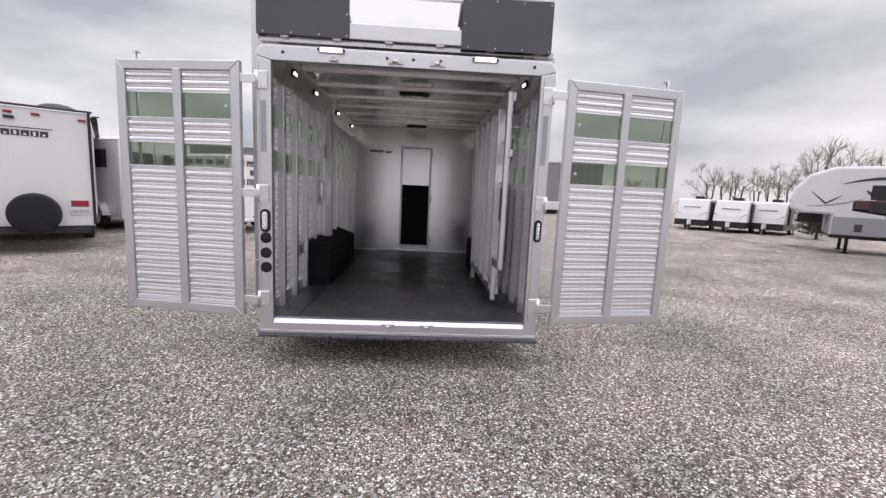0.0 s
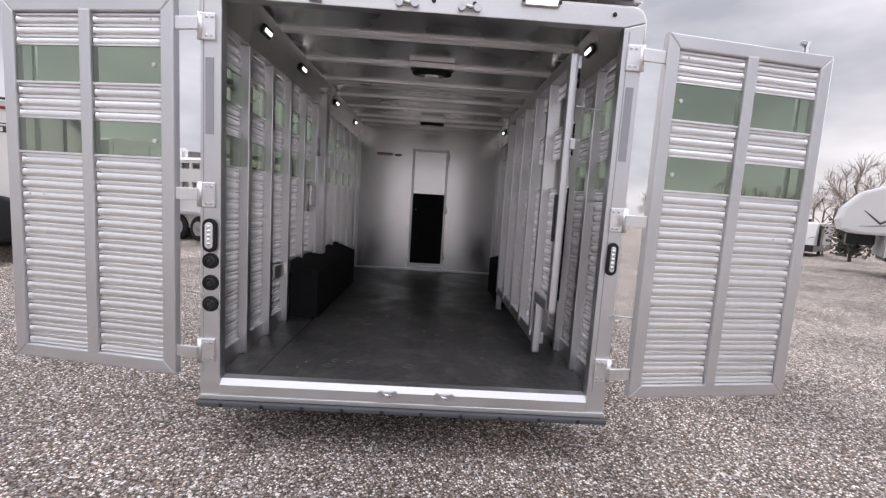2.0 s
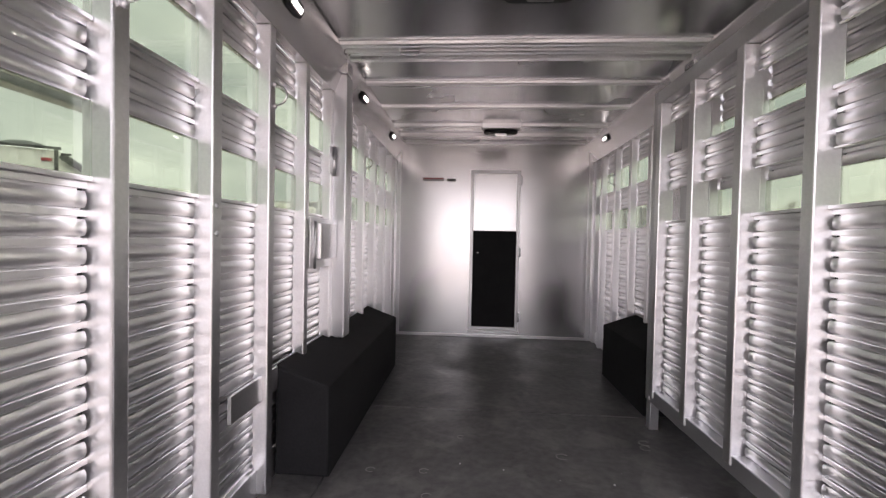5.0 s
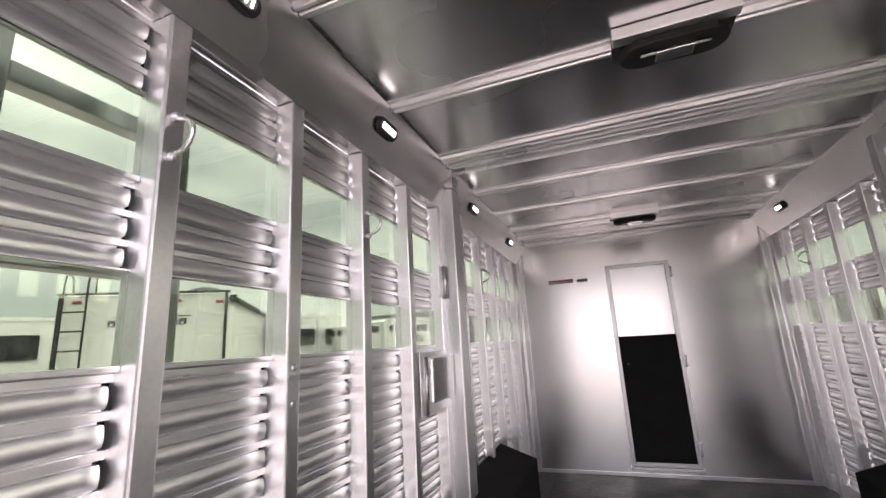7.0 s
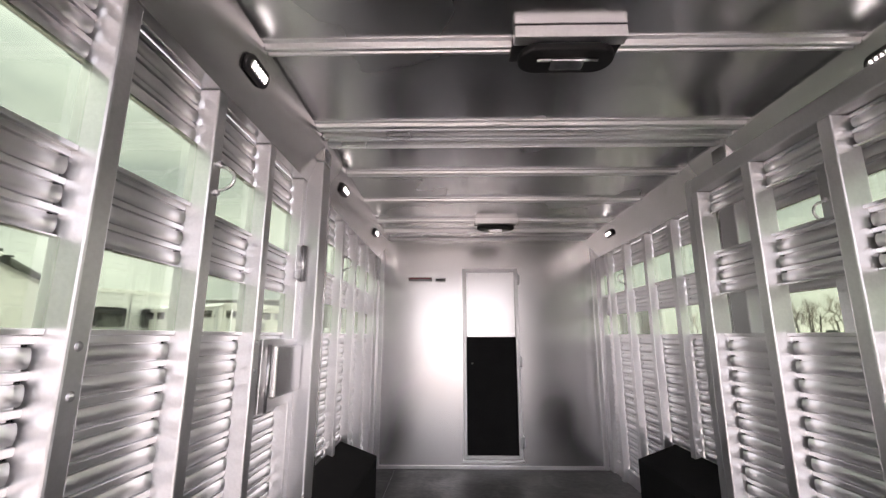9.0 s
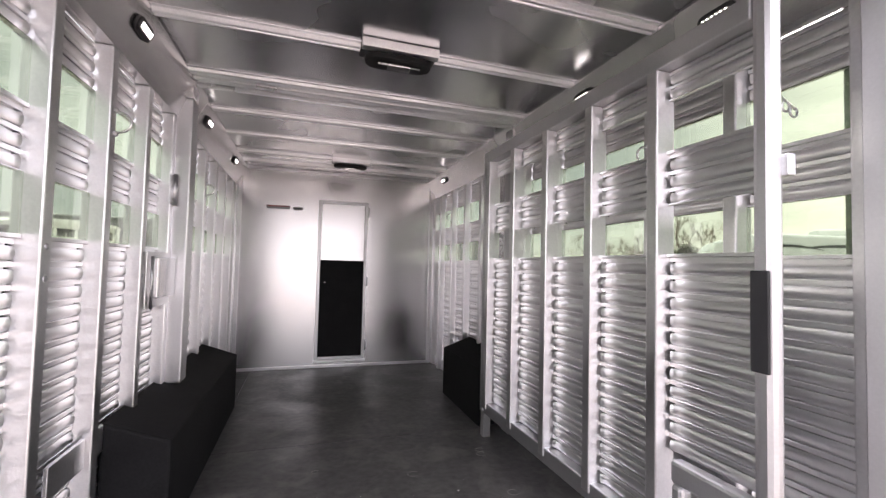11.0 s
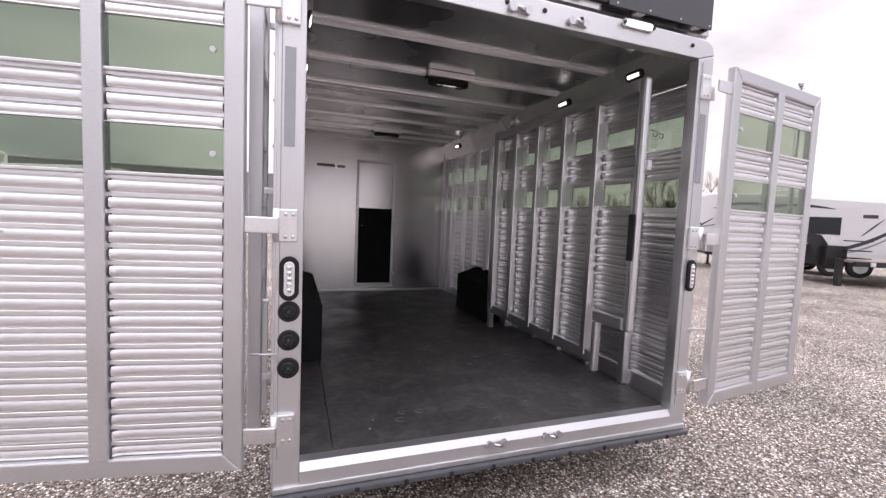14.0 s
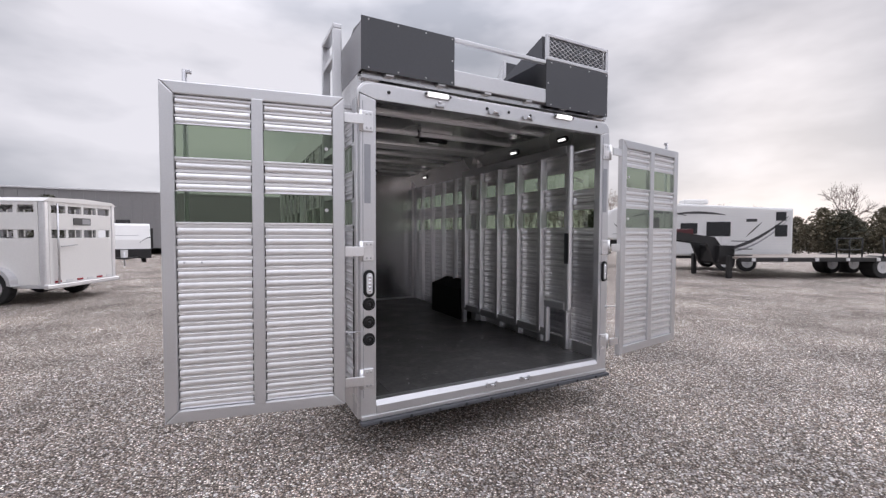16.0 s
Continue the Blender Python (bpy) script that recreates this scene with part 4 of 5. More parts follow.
pod2 = thing("mesh_pod", "low grey pod with a mesh side on the roof rack", "pod", "roof pods")
bm = one_box(0.315, 0.760, 4.02, 4.08, 2.632, 3.150, 0.004)
part("rear_plate", bm, GREYPAINT, pod2, "dark grey rear plate")
part("edge_post", one_box(0.285, 0.312, 4.02, 4.05, 2.632, 3.165, 0.004), FRAME, pod2)
mesh_wires(0.62, 0.40, pod2, Matrix(((0, 1, 0, 0.30), (1, 0, 0, 4.06), (0, 0, 1, 2.74), (0, 0, 0, 1))), skew=1)
part("base_box", one_box(0.305, 0.760, 4.082, 4.90, 2.632, 2.735, 0.006), GREYPAINT, pod2)


def ground_z(x, y):
    """Height of the yard: level round the trailer, with shallow ruts, falling away past 22 m so that the far caravans
    fit the camera's view.
    """
    d = np.hypot(x, y)
    k = np.clip((d - 22) / 20, 0, 1)
    z = -0.92 * k * k * (3 - 2 * k)
    near = np.clip(1 - d / 60, 0, 1)
    z = z + near * (0.006 * np.sin(1.9 * x + 0.7 * y) + 0.005 * np.sin(2.7 * y - 1.1 * x + 1.3) - 0.006)
    for (xa, ya), (xb, yb), depth in RUTS:
        lx, ly = xb - xa, yb - ya
        ll = (lx * lx + ly * ly) ** 0.5
        off = ((x - xa) * ly - (y - ya) * lx) / ll
        along = ((x - xa) * lx + (y - ya) * ly) / (ll * ll)
        fade = np.clip(1.2 - np.abs(along - 0.5) * 1.4, 0, 1)
        z = z - depth * fade * np.exp(-(off / 0.07) ** 2) + 0.5 * depth * fade * np.exp(-((off - 0.16) / 0.08) ** 2)
    return z


RUTS = (((-3.59, 3.8), (-3.4, 4.91), 0.035), ((-3.5, 4.79), (-3.0, 5.54), 0.025))


# ---- vehicles in the yard. Local axes: x forward, y to the vehicle's left, origin on the ground under the rear ----
def wheel(owner, x, y, r=0.36, w=0.22, chrome=True):
    wh = new("wheel")
    wh.parent = owner
    wh.matrix_basis = pose(x, y, r)
    bm = bmesh.new()
    disc(bm, 0, 0, 0, r, w, seg=28)
    es = [e for e in bm.edges if len(e.link_faces) == 2 and e.calc_face_angle() > 1]
    bmesh.ops.bevel(bm, geom=es, offset=0.04, segments=2, affect="EDGES", profile=0.5)
    part("tyre", bm, TYRE, wh)
    bm = bmesh.new()
    disc(bm, 0, 0, 0, r * 0.58, w + 0.012, seg=24)
    part("rim", bm, SILVER if chrome else BLACKSTEEL, wh)
    bm = bmesh.new()
    disc(bm, 0, 0, 0, r * 0.2, w + 0.05, seg=14)
    part("hub", bm, STEEL, wh)


def flat_sweep(owner, pts, width, y, mat, side=1, name="graphic_sweep"):
    """A tapering curved stripe laid on a side of a body (y = const)."""
    bm = bmesh.new()
    k = len(pts)
    a, c = [], []
    for i, (x, z) in enumerate(pts):
        w = width * math.sin(math.pi * (i + 0.4) / (k - 0.2)) ** 0.8
        a.append(bm.verts.new((x, y, z - w / 2))), c.append(bm.verts.new((x, y, z + w / 2)))
    for i in range(k - 1):
        bm.faces.new((a[i], a[i + 1], c[i + 1], c[i]))
    r = bmesh.ops.extrude_face_region(bm, geom=bm.faces[:])
    for v in r["geom"]:
        if isinstance(v, bmesh.types.BMVert):
            v.co.y += 0.004 * side
    part(name, bm, mat, owner)


def window(owner, x0, x1, z0, z1, y, side, m=Matrix()):
    """A dark framed window on a flat side."""
    s = 0.02 * side
    ya, yb = sorted((y, y + s))
    fr = part("window", one_box(x0 - 0.03, x1 + 0.03, ya, yb, z0 - 0.03, z1 + 0.03, 0.012), BLACKSTEEL, owner, "dark tinted window")
    fr.matrix_basis = m
    ya, yb = sorted((y + s, y + s + 0.004 * side))
    g = part("pane", one_box(x0, x1, ya, yb, z0, z1), DARKGLASS, fr)


def on_rear(owner, name, y0, y1, z0, z1, mat, t=0.02, bevel=0.006, label=""):
    return part(name, one_box(-t, -0.002, y0, y1, z0, z1, bevel), mat, owner, label)


# travel trailer seen from behind, with ladder and spare wheel
A, B = Vector((-8.50, 7.43, 0)), Vector((-6.50, 8.85, 0))
across = (B - A).normalized()
fwd = Vector((-across.y, across.x, 0))
W1 = 2.46
rv_m = Matrix(((fwd.x, -across.x, 0, (A.x + B.x) / 2), (fwd.y, -across.y, 0, (A.y + B.y) / 2), (0, 0, 1, 0), (0, 0, 0, 1)))
rv = thing("travel_trailer", "cream travel trailer with rear ladder and covered spare wheel", "caravan", "parked caravans", m=rv_m)
hw = W1 / 2
bm = bmesh.new()
prism(bm, [(0, 0.50), (0, 2.66), (0.08, 2.70), (6.2, 2.70), (6.6, 2.3), (6.7, 1.2), (6.3, 0.50)], W1 - 0.06, m=pose(0, -hw + 0.03, 0), bevel=0.02)
part("body", bm, WHITE, rv)
for y in (-hw, hw - 0.05):
    on_rear(rv, "corner_trim", y, y + 0.05, 0.52, 2.68, BLACKSTEEL, 0.03, 0.01, "black corner trim")
on_rear(rv, "roof_trim", -hw - 0.03, hw + 0.03, 2.672, 2.712, DARKGRAPHIC, 0.04)
part("gutter_spout", one_box(-0.02, 0.05, -hw - 0.14, -hw - 0.03, 2.61, 2.63, 0.004), BLACKSTEEL, rv)
on_rear(rv, "under_skirt", -hw + 0.02, hw - 0.02, 0.42, 0.498, BLACKSTEEL, 0.06)
part("bumper", one_box(-0.16, -0.06, -hw + 0.1, hw - 0.1, 0.36, 0.46, 0.01), BLACKSTEEL, rv, "black rear bumper tube")
U = lambda u: hw - u
for u, z in ((2.33, 2.52), (1.68, 2.55), (1.32, 2.56), (0.25, 2.56)):
    on_rear(rv, "marker_lamp", U(u) - 0.06, U(u) + 0.06, z - 0.022, z + 0.022, RED, 0.03, 0.008, "dull red marker lamp")
on_rear(rv, "rear_camera", U(1.33) - 0.07, U(1.33) + 0.07, 2.44, 2.49, PLASTIC, 0.05)
on_rear(rv, "tail_lamp", U(2.22) - 0.13, U(2.22) + 0.13, 0.88, 0.99, RED, 0.03, 0.01, "red tail lamp")
lp = on_rear(rv, "licence_plate", U(2.23) - 0.16, U(2.23) + 0.16, 0.71, 0.85, SIGNWHITE, 0.02)
for i in range(7):
    on_rear(lp, "plate_bar", U(2.23) + 0.105 - 0.036 * i, U(2.23) + 0.125 - 0.036 * i, 0.75, 0.81, GREYSKIN, 0.026, 0.0)
# the maker's name as plain bars
nb = on_rear(rv, "name_rule", U(1.90), U(0.75), 2.290, 2.305, DARKGRAPHIC, 0.008, 0)
for i in range(9):
    u = 0.70 + 0.128 * i
    on_rear(rv, "name_bar", U(u + 0.112), U(u), 2.15, 2.255, DARKGRAPHIC, 0.006, 0)
    on_rear(rv, "name_gap", U(u + 0.072), U(u + 0.035), 2.165, 2.235 if i % 2 else 2.20, WHITE, 0.010, 0)
sp = new("spare_wheel")
sp.parent = rv
bm = bmesh.new()
disc(bm, -0.16, U(1.58), 0.74, 0.38, 0.24, axis="x", seg=32)
es = [e for e in bm.edges if len(e.link_faces) == 2 and e.calc_face_angle() > 1]
bmesh.ops.bevel(bm, geom=es, offset=0.06, segments=3, affect="EDGES", profile=0.5)
for f in bm.faces:
    f.smooth = True
part("cover", bm, RUBBER_AND_SLOT_SHADE, sp, "black vinyl spare wheel cover")
lad = new("ladder")
lad.parent = rv
for u in (0.10, 0.42):
    bm = bmesh.new()
    tube(bm, [(-0.10, U(u), 0.7), (-0.10, U(u), 2.85), (-0.07, U(u), 2.98), (0.03, U(u), 3.02), (0.13, U(u), 2.96), (0.16, U(u), 2.70)], 0.016)
    part("rail", bm, BLACKSTEEL, lad)
for z in (0.9, 1.2, 1.5, 1.8, 2.1, 2.4):
    bm = bmesh.new()
    tube(bm, [(-0.10, U(0.10), z), (-0.10, U(0.42), z)], 0.013)
    part("rung", bm, BLACKSTEEL, lad)
bm = bmesh.new()
bmesh.ops.create_uvsphere(bm, u_segments=20, v_segments=10, radius=0.34, matrix=pose(0.6, U(1.95), 2.70) @ Matrix.Diagonal((1, 1, 0.45, 1)))
part("roof_dome", bm, BLACKSTEEL, rv, "dark roof vent cover")
bm = bmesh.new()
tube(bm, [(0.05, -hw - 0.05, 2.58), (5.8, -hw - 0.05, 2.58)], 0.055)
part("awning_roll", bm, BLACKSTEEL, rv)
for x in (2.3, 3.1):
    for y in (-hw + 0.2, hw - 0.2):
        wheel(rv, x, y)
part("chassis", one_box(-0.05, 6.8, -0.7, 0.7, 0.36, 0.49, 0.01), BLACKSTEEL, rv)


# stock trailers
def stock_trailer(m, label, width, length, height, skin, slots=True, tall=0.42):
    v = thing("stock_trailer", label, "trailer", "parked trailers", m=m)
    hw = width / 2
    t = 0.04
    part("floor_frame", one_box(0.0, length, -hw, hw, tall - 0.08, tall, 0.01), SILVER, v)
    bm = bmesh.new()
    prism(bm, [(-hw - 0.02, height - 0.06), (-hw + 0.12, height + 0.02), (0, height + 0.05), (hw - 0.12, height + 0.02), (hw + 0.02, height - 0.06)], length + 0.06, m=Matrix(((0, 1, 0, -0.03), (1, 0, 0, 0), (0, 0, 1, 0), (0, 0, 0, 1))))
    part("roof", bm, WHITE, v)
    rows = ((tall, height - 0.84), (height - 0.66, height - 0.30), (height - 0.14, height - 0.05)) if slots else ((tall, height - 0.05),)
    for sy in (-1, 1):
        for a, c in rows:
            y0, y1 = sorted((sy * hw, sy * (hw - t)))
            part("side_panel", one_box(0.12, length, y0, y1, a, c, 0.006), skin, v)
        if slots:
            k = int(length / 0.42)
            for i in range(k + 1):
                for a, c in ((height - 0.84, height - 0.66), (height - 0.30, height - 0.14)):
                    y0, y1 = sorted((sy * hw, sy * (hw - t)))
                    part("slot_post", one_box(0.12 + i * 0.42, 0.20 + i * 0.42, y0, y1, a, c), skin, v)
        y0, y1 = sorted((sy * hw * 1.005, sy * (hw - 0.12)))
        part("corner_post", one_box(-0.01, 0.118, y0, y1, tall - 0.04, height - 0.05, 0.03), SILVER, v)
    for a, c in rows:
        part("rear_panel", one_box(0.0, t, -hw + 0.121, hw - 0.121, a, c, 0.006), skin, v)
    if slots:
        for i in range(5):
            y = -hw + 0.12 + (width - 0.30) * i / 4
            for a, c in ((height - 0.84, height - 0.66), (height - 0.30, height - 0.14)):
                part("slot_post", one_box(0.0, t, y, y + 0.06, a, c), skin, v)
        lg = part("nameplate", one_box(-0.012, -0.001, -0.22, 0.26, height - 0.55, height - 0.39), DARKGRAPHIC, v, "dark maker's plate")
        part("plate_field", one_box(-0.016, -0.012, -0.20, 0.02, height - 0.53, height - 0.41), GREYSKIN, lg)
        for i in range(6):
            y = -hw + 0.16 + (width - 0.4) * i / 5.5
            on_rear(v, "reflector", y, y + 0.16, tall + 0.02, tall + 0.06, RED if i % 2 else SIGNWHITE, 0.012, 0)
        bm = bmesh.new()
        tube(bm, [(-0.05, hw - 0.28, tall), (-0.05, hw - 0.28, height - 0.1)], 0.02)
        part("lock_rod", bm, STEEL, v)
        bm = bmesh.new()
        tube(bm, [(-0.06, hw - 0.34, 1.22), (-0.07, hw - 0.75, 1.25)], 0.014)
        part("door_handle", bm, STEEL, v)
    part("nose", one_box(length, length + 0.04, -hw, hw, tall, height - 0.05, 0.02), skin, v)
    part("bumper", one_box(-0.08, 0.02, -hw - 0.03, hw + 0.03, tall - 0.10, tall - 0.002, 0.02), SILVER, v)
    wx = 1.0
    for sy in (-1, 1):
        for dx in (0, 0.82):
            wheel(v, wx + dx, sy * (hw - 0.02), 0.34, 0.20)
        y0, y1 = sorted((sy * (hw - 0.05), sy * (hw + 0.18)))
        bm = bmesh.new()
        arch = [(wx - 0.47, 0.40)] + [(wx - 0.45 + 0.40 * (1 - math.cos(a)), 0.44 + 0.36 * math.sin(a)) for a in [k * math.pi / 12 for k in range(7)]] + [(wx + 0.87 + 0.40 * math.sin(a), 0.44 + 0.36 * math.cos(a)) for a in [k * math.pi / 12 for k in range(7)]] + [(wx + 1.29, 0.40), (wx + 1.22, 0.40)]
        arch += [(wx + 0.85 + 0.34 * math.cos(a), 0.42 + 0.31 * math.sin(a)) for a in [k * math.pi / 12 for k in range(7)]] + [(wx - 0.38 + 0.34 * (1 - math.cos(a)), 0.42 + 0.31 * math.sin(a)) for a in [k * math.pi / 12 for k in range(6, -1, -1)]]
        prism(bm, arch, y1 - y0, m=pose(0, y0, 0))
        part("fender", bm, SILVER, v)
    return v


def placed(rear_left, rear_right):
    """The pose of a vehicle whose rear corners stand at these two places on the ground."""
    a, c = Vector((*rear_left, 0)), Vector((*rear_right, 0))
    d = (c - a).normalized()
    f = Vector((-d.y, d.x, 0))
    mid = (a + c) / 2
    return Matrix(((f.x, -d.x, 0, mid.x), (f.y, -d.y, 0, mid.y), (0, 0, 1, 0), (0, 0, 0, 1)))


stock_trailer(placed((-5.41, 12.36), (-4.55, 14.15)), "white stock trailer with silver corners and two rows of air slots", 1.98, 4.6, 2.24, WHITE)
v2 = stock_trailer(placed((-8.25, 12.15), (-7.35, 14.05)), "bright silver horse trailer with one dark side window", 2.1, 6.0, 2.55, SILVER, slots=False)
for x0 in (0.55, 1.7, 2.9):
    window(v2, x0, x0 + 0.5, 1.75, 2.2, 1.05, 1)
for y0 in (-0.80, 0.15):
    part("window", one_box(-0.02, -0.002, y0, y0 + 0.62, 1.75, 2.18, 0.05), DARKGLASS, v2, "dark rounded rear window")
    part("door_seam", one_box(-0.012, -0.002, y0 - 0.10, y0 - 0.08, 0.5, 2.45), GREYSKIN, v2)
v3 = stock_trailer(placed((-14.4, 8.0), (-13.4, 10.1)), "white box trailer with a dark rounded rear window", 2.3, 5.5, 2.75, WHITE, slots=False)
part("window", one_box(-0.02, -0.002, -0.75, 0.0, 1.75, 2.35, 0.05), DARKGLASS, v3, "dark rounded rear window")
stock_trailer(placed((-14.5, 17.0), (-13.0, 18.6)), "white stock trailer with two rows of air slots", 2.1, 7.0, 2.6, WHITE)


# caravans seen from the front
def caravan(m, label, width=2.4, length=6.5, height=2.5, zb=0.55, band=True):
    v = thing("caravan", label, "caravan", "far caravans", m=m)
    hw = width / 2
    bm = bmesh.new()
    prism(bm, [(0, zb), (-0.06, zb + 0.35), (0.10, zb + 0.9), (0.55, height - 0.12), (0.9, height), (length, height), (length, zb)], width, m=pose(0, -hw, 0), bevel=0.03)
    part("body", bm, WHITE, v)
    if band:
        part("lower_band", one_box(-0.075, length - 0.02, -hw - 0.012, hw + 0.012, zb - 0.12, zb + 0.40, 0.02), BLACKSTEEL, v, "black lower band")
        for sy in (-1, 1):
            y0, y1 = sorted((sy * hw, sy * (hw + 0.016)))
            part("side_cladding", one_box(0.95, length - 0.05, y0, y1, zb + 0.41, height - 0.1, 0.01), GREYSKIN, v, "grey side cladding")
            part("slide_out", one_box(1.0, 1.9, y0 - (0.15 if sy < 0 else 0), y1 + (0.15 if sy > 0 else 0), zb + 0.35, height - 0.25, 0.02), BLACKSTEEL, v, "dark slide-out section")
        for sy in (-1, 1):
            pts = [(sy * (hw - 0.02 - 0.10 * i), zb + 0.75 - 0.03 * i * i * 0.4) for i in range(6)]
            pts = [(a_, b_ + 0.25) for a_, b_ in pts]
            bm = bmesh.new()
            ring = [bm.verts.new((-0.072 + 0.15 * max(0, (z - zb - 0.3)), y, z)) for y, z in pts] + [bm.verts.new((-0.072 + 0.15 * max(0, (z - zb - 0.3)), y, z + 0.05 * (5 - i) / 5 + 0.012)) for i, (y, z) in reversed(list(enumerate(pts)))]
            bm.faces.new(ring)
            r = bmesh.ops.extrude_face_region(bm, geom=bm.faces[:])
            for q in r["geom"]:
                if isinstance(q, bmesh.types.BMVert):
                    q.co.x -= 0.02
            part("graphic_sweep", bm, DARKGRAPHIC, v)
        part("name_bar", one_box(0.23, 0.26, -0.65, 0.65, height - 0.75, height - 0.66), GREYSKIN, v)
    for sy in (-1, 1):
        y = sy * hw
        window(v, 2.0, 2.9, 1.5, 2.0, y, sy)
        part("door", one_box(3.4, 4.05, min(y, y + sy * 0.02), max(y, y + sy * 0.02), 0.7, 2.3, 0.01), GREYSKIN, v, "grey entrance door")
    part("air_conditioner", one_box(2.6, 3.4, -0.35, 0.35, height + 0.002, height + 0.26, 0.05), BLACKSTEEL, v, "dark roof air conditioner")
    bm = bmesh.new()
    tube(bm, [(0, -0.7, 0.5), (-1.1, 0, 0.48), (0, 0.7, 0.5)], 0.05)
    part("tow_frame", bm, BLACKSTEEL, v)
    bm = bmesh.new()
    disc(bm, -0.45, 0, 0.72, 0.16, 0.4, axis="z", seg=16)
    part("gas_bottle", bm, SIGNWHITE, v, "white gas bottle")
    bm = bmesh.new()
    tube(bm, [(-0.85, 0, 0.02), (-0.85, 0, 0.8)], 0.035)
    part("jack", bm, STEEL, v)
    for x in (3.4, 4.3):
        for sy in (-1, 1):
            wheel(v, x, sy * (hw - 0.2), 0.34)
    return v


def facing(x, y, yaw):
    """Front end at (x, y), the vehicle running away from the viewer along yaw (degrees from +x)."""
    return pose(x, y, ground_z(x, y) - 0.02, 0, 0, yaw)


caravan(facing(23.4, 35.7, 45), "white caravan with black lower band and grey swooping graphics", height=2.72, length=6.0)
caravan(facing(25.7, 34.1, 42), "white caravan with black lower band and grey swooping graphics", height=2.70, length=6.0)
caravan(facing(28.3, 33.4, 37), "white and grey caravan with dark side windows", height=2.70, length=6.0)
caravan(facing(-6.9, 29.0, 100), "white caravan with black lower band and grey swooping graphics", height=2.35, length=6)

# fifth-wheel trailer: raised nose over landing legs
ax = Vector((0.752, -0.659, 0))
fw_m = Matrix(((ax.x, -ax.y, 0, 13.75), (ax.y, ax.x, 0, 15.30), (0, 0, 1, 0), (0, 0, 0, 1)))
fifth = thing("fifth_wheel_trailer", "white ribbed fifth-wheel caravan with charcoal swoosh graphics", "caravan", m=fw_m)
bm = bmesh.new()
prism(bm, [(0.0, 1.75), (0.10, 1.42), (0.45, 1.30), (1.15, 1.28), (1.16, 0.62), (7.45, 0.62), (7.45, 2.62), (2.6, 2.90), (1.1, 2.88), (0.45, 2.62), (0.10, 2.15)], 2.40, m=pose(0, -1.2, 0), bevel=0.09)
part("body", bm, WHITEPANEL, fifth)
for i in range(17):
    z = 0.72 + 0.105 * i
    part("siding_rib", one_box(1.2, 7.42, -1.206, -1.199, z, z + 0.018), SILVER, fifth)
YS = -1.206
flat_sweep(fifth, [(1.3 + 0.2 * i, 2.30 + 0.07 * i - 0.006 * i * i) for i in range(12)], 0.10, YS, DARKGRAPHIC, -1)
flat_sweep(fifth, [(0.5 + 0.16 * i, 1.55 + 0.004 * i * i) for i in range(10)], 0.06, YS, GREYSKIN, -1)
flat_sweep(fifth, [(1.9 + 0.1 * i, 2.1 - 0.09 * i + 0.002 * i * i) for i in range(10)], 0.22, YS, DARKGRAPHIC, -1)
flat_sweep(fifth, [(1.65 + 0.1 * i, 1.75 - 0.05 * i) for i in range(9)], 0.16, YS, DARKGRAPHIC, -1)
flat_sweep(fifth, [(4.4 + 0.26 * i, 0.85 + 0.012 * i * i) for i in range(12)], 0.14, YS, DARKGRAPHIC, -1)
flat_sweep(fifth, [(4.9 + 0.22 * i, 0.80 + 0.012 * i * i) for i in range(12)], 0.07, YS, GREYSKIN, -1)
flat_sweep(fifth, [(5.75 + 0.07 * i, 1.45 + 0.075 * i) for i in range(9)], 0.07, YS, DARKGRAPHIC, -1)
flat_sweep(fifth, [(3.0 + 0.22 * i, 2.42 + 0.03 * i - 0.004 * i * i) for i in range(10)], 0.10, YS, DARKGRAPHIC, -1)
for x0, x1, z0, z1 in ((4.3, 5.15, 1.50, 2.05), (6.85, 7.15, 2.15, 2.45), (6.82, 7.2, 1.50, 1.92), (2.05, 2.4, 1.85, 2.25), (3.3, 3.9, 1.6, 2.0)):
    window(fifth, x0, x1, z0, z1, -1.2, -1)
part("name_bar", one_box(5.75, 6.15, -1.210, -1.203, 2.08, 2.20), DARKGRAPHIC, fifth)
part("air_conditioner", one_box(3.6, 4.6, -0.4, 0.4, 2.88, 3.1, 0.06), WHITE, fifth)
part("storage_panel", one_box(1.2, 2.9, -1.215, -1.207, 0.66, 1.22, 0.004), GREYSKIN, fifth, "grey storage bay panels")
part("storage_hatch", one_box(1.75, 1.95, -1.222, -1.216, 0.75, 1.0, 0.004), DARKGRAPHIC, fifth)
for sgn in (-1, 1):
    pts = [(0.22 + 0.10 * abs(k) ** 1.5, 1.62 + 0.05 * abs(k) * 2) for k in (0, 1, 2)]
    flat_sweep(fifth, [(0.55 + 0.1 * i, 2.05 - 0.1 * i * (i < 4) + 0.07 * (i - 4) * (i >= 4) - (0.4 if i >= 4 else 0)) for i in range(9)], 0.07, 1.2 * sgn + 0.004 * sgn, DARKGRAPHIC, sgn)
part("pin_box", one_box(0.3, 1.0, -0.3, 0.3, 0.95, 1.28, 0.03), BLACKSTEEL, fifth)
part("storage_front", one_box(1.10, 1.155, -1.1, 1.1, 0.64, 1.26, 0.01), GREYSKIN, fifth, "grey storage front under the nose")
part("chassis_beam", one_box(1.2, 7.3, -1.0, 1.0, 0.50, 0.615, 0.01), BLACKSTEEL, fifth)
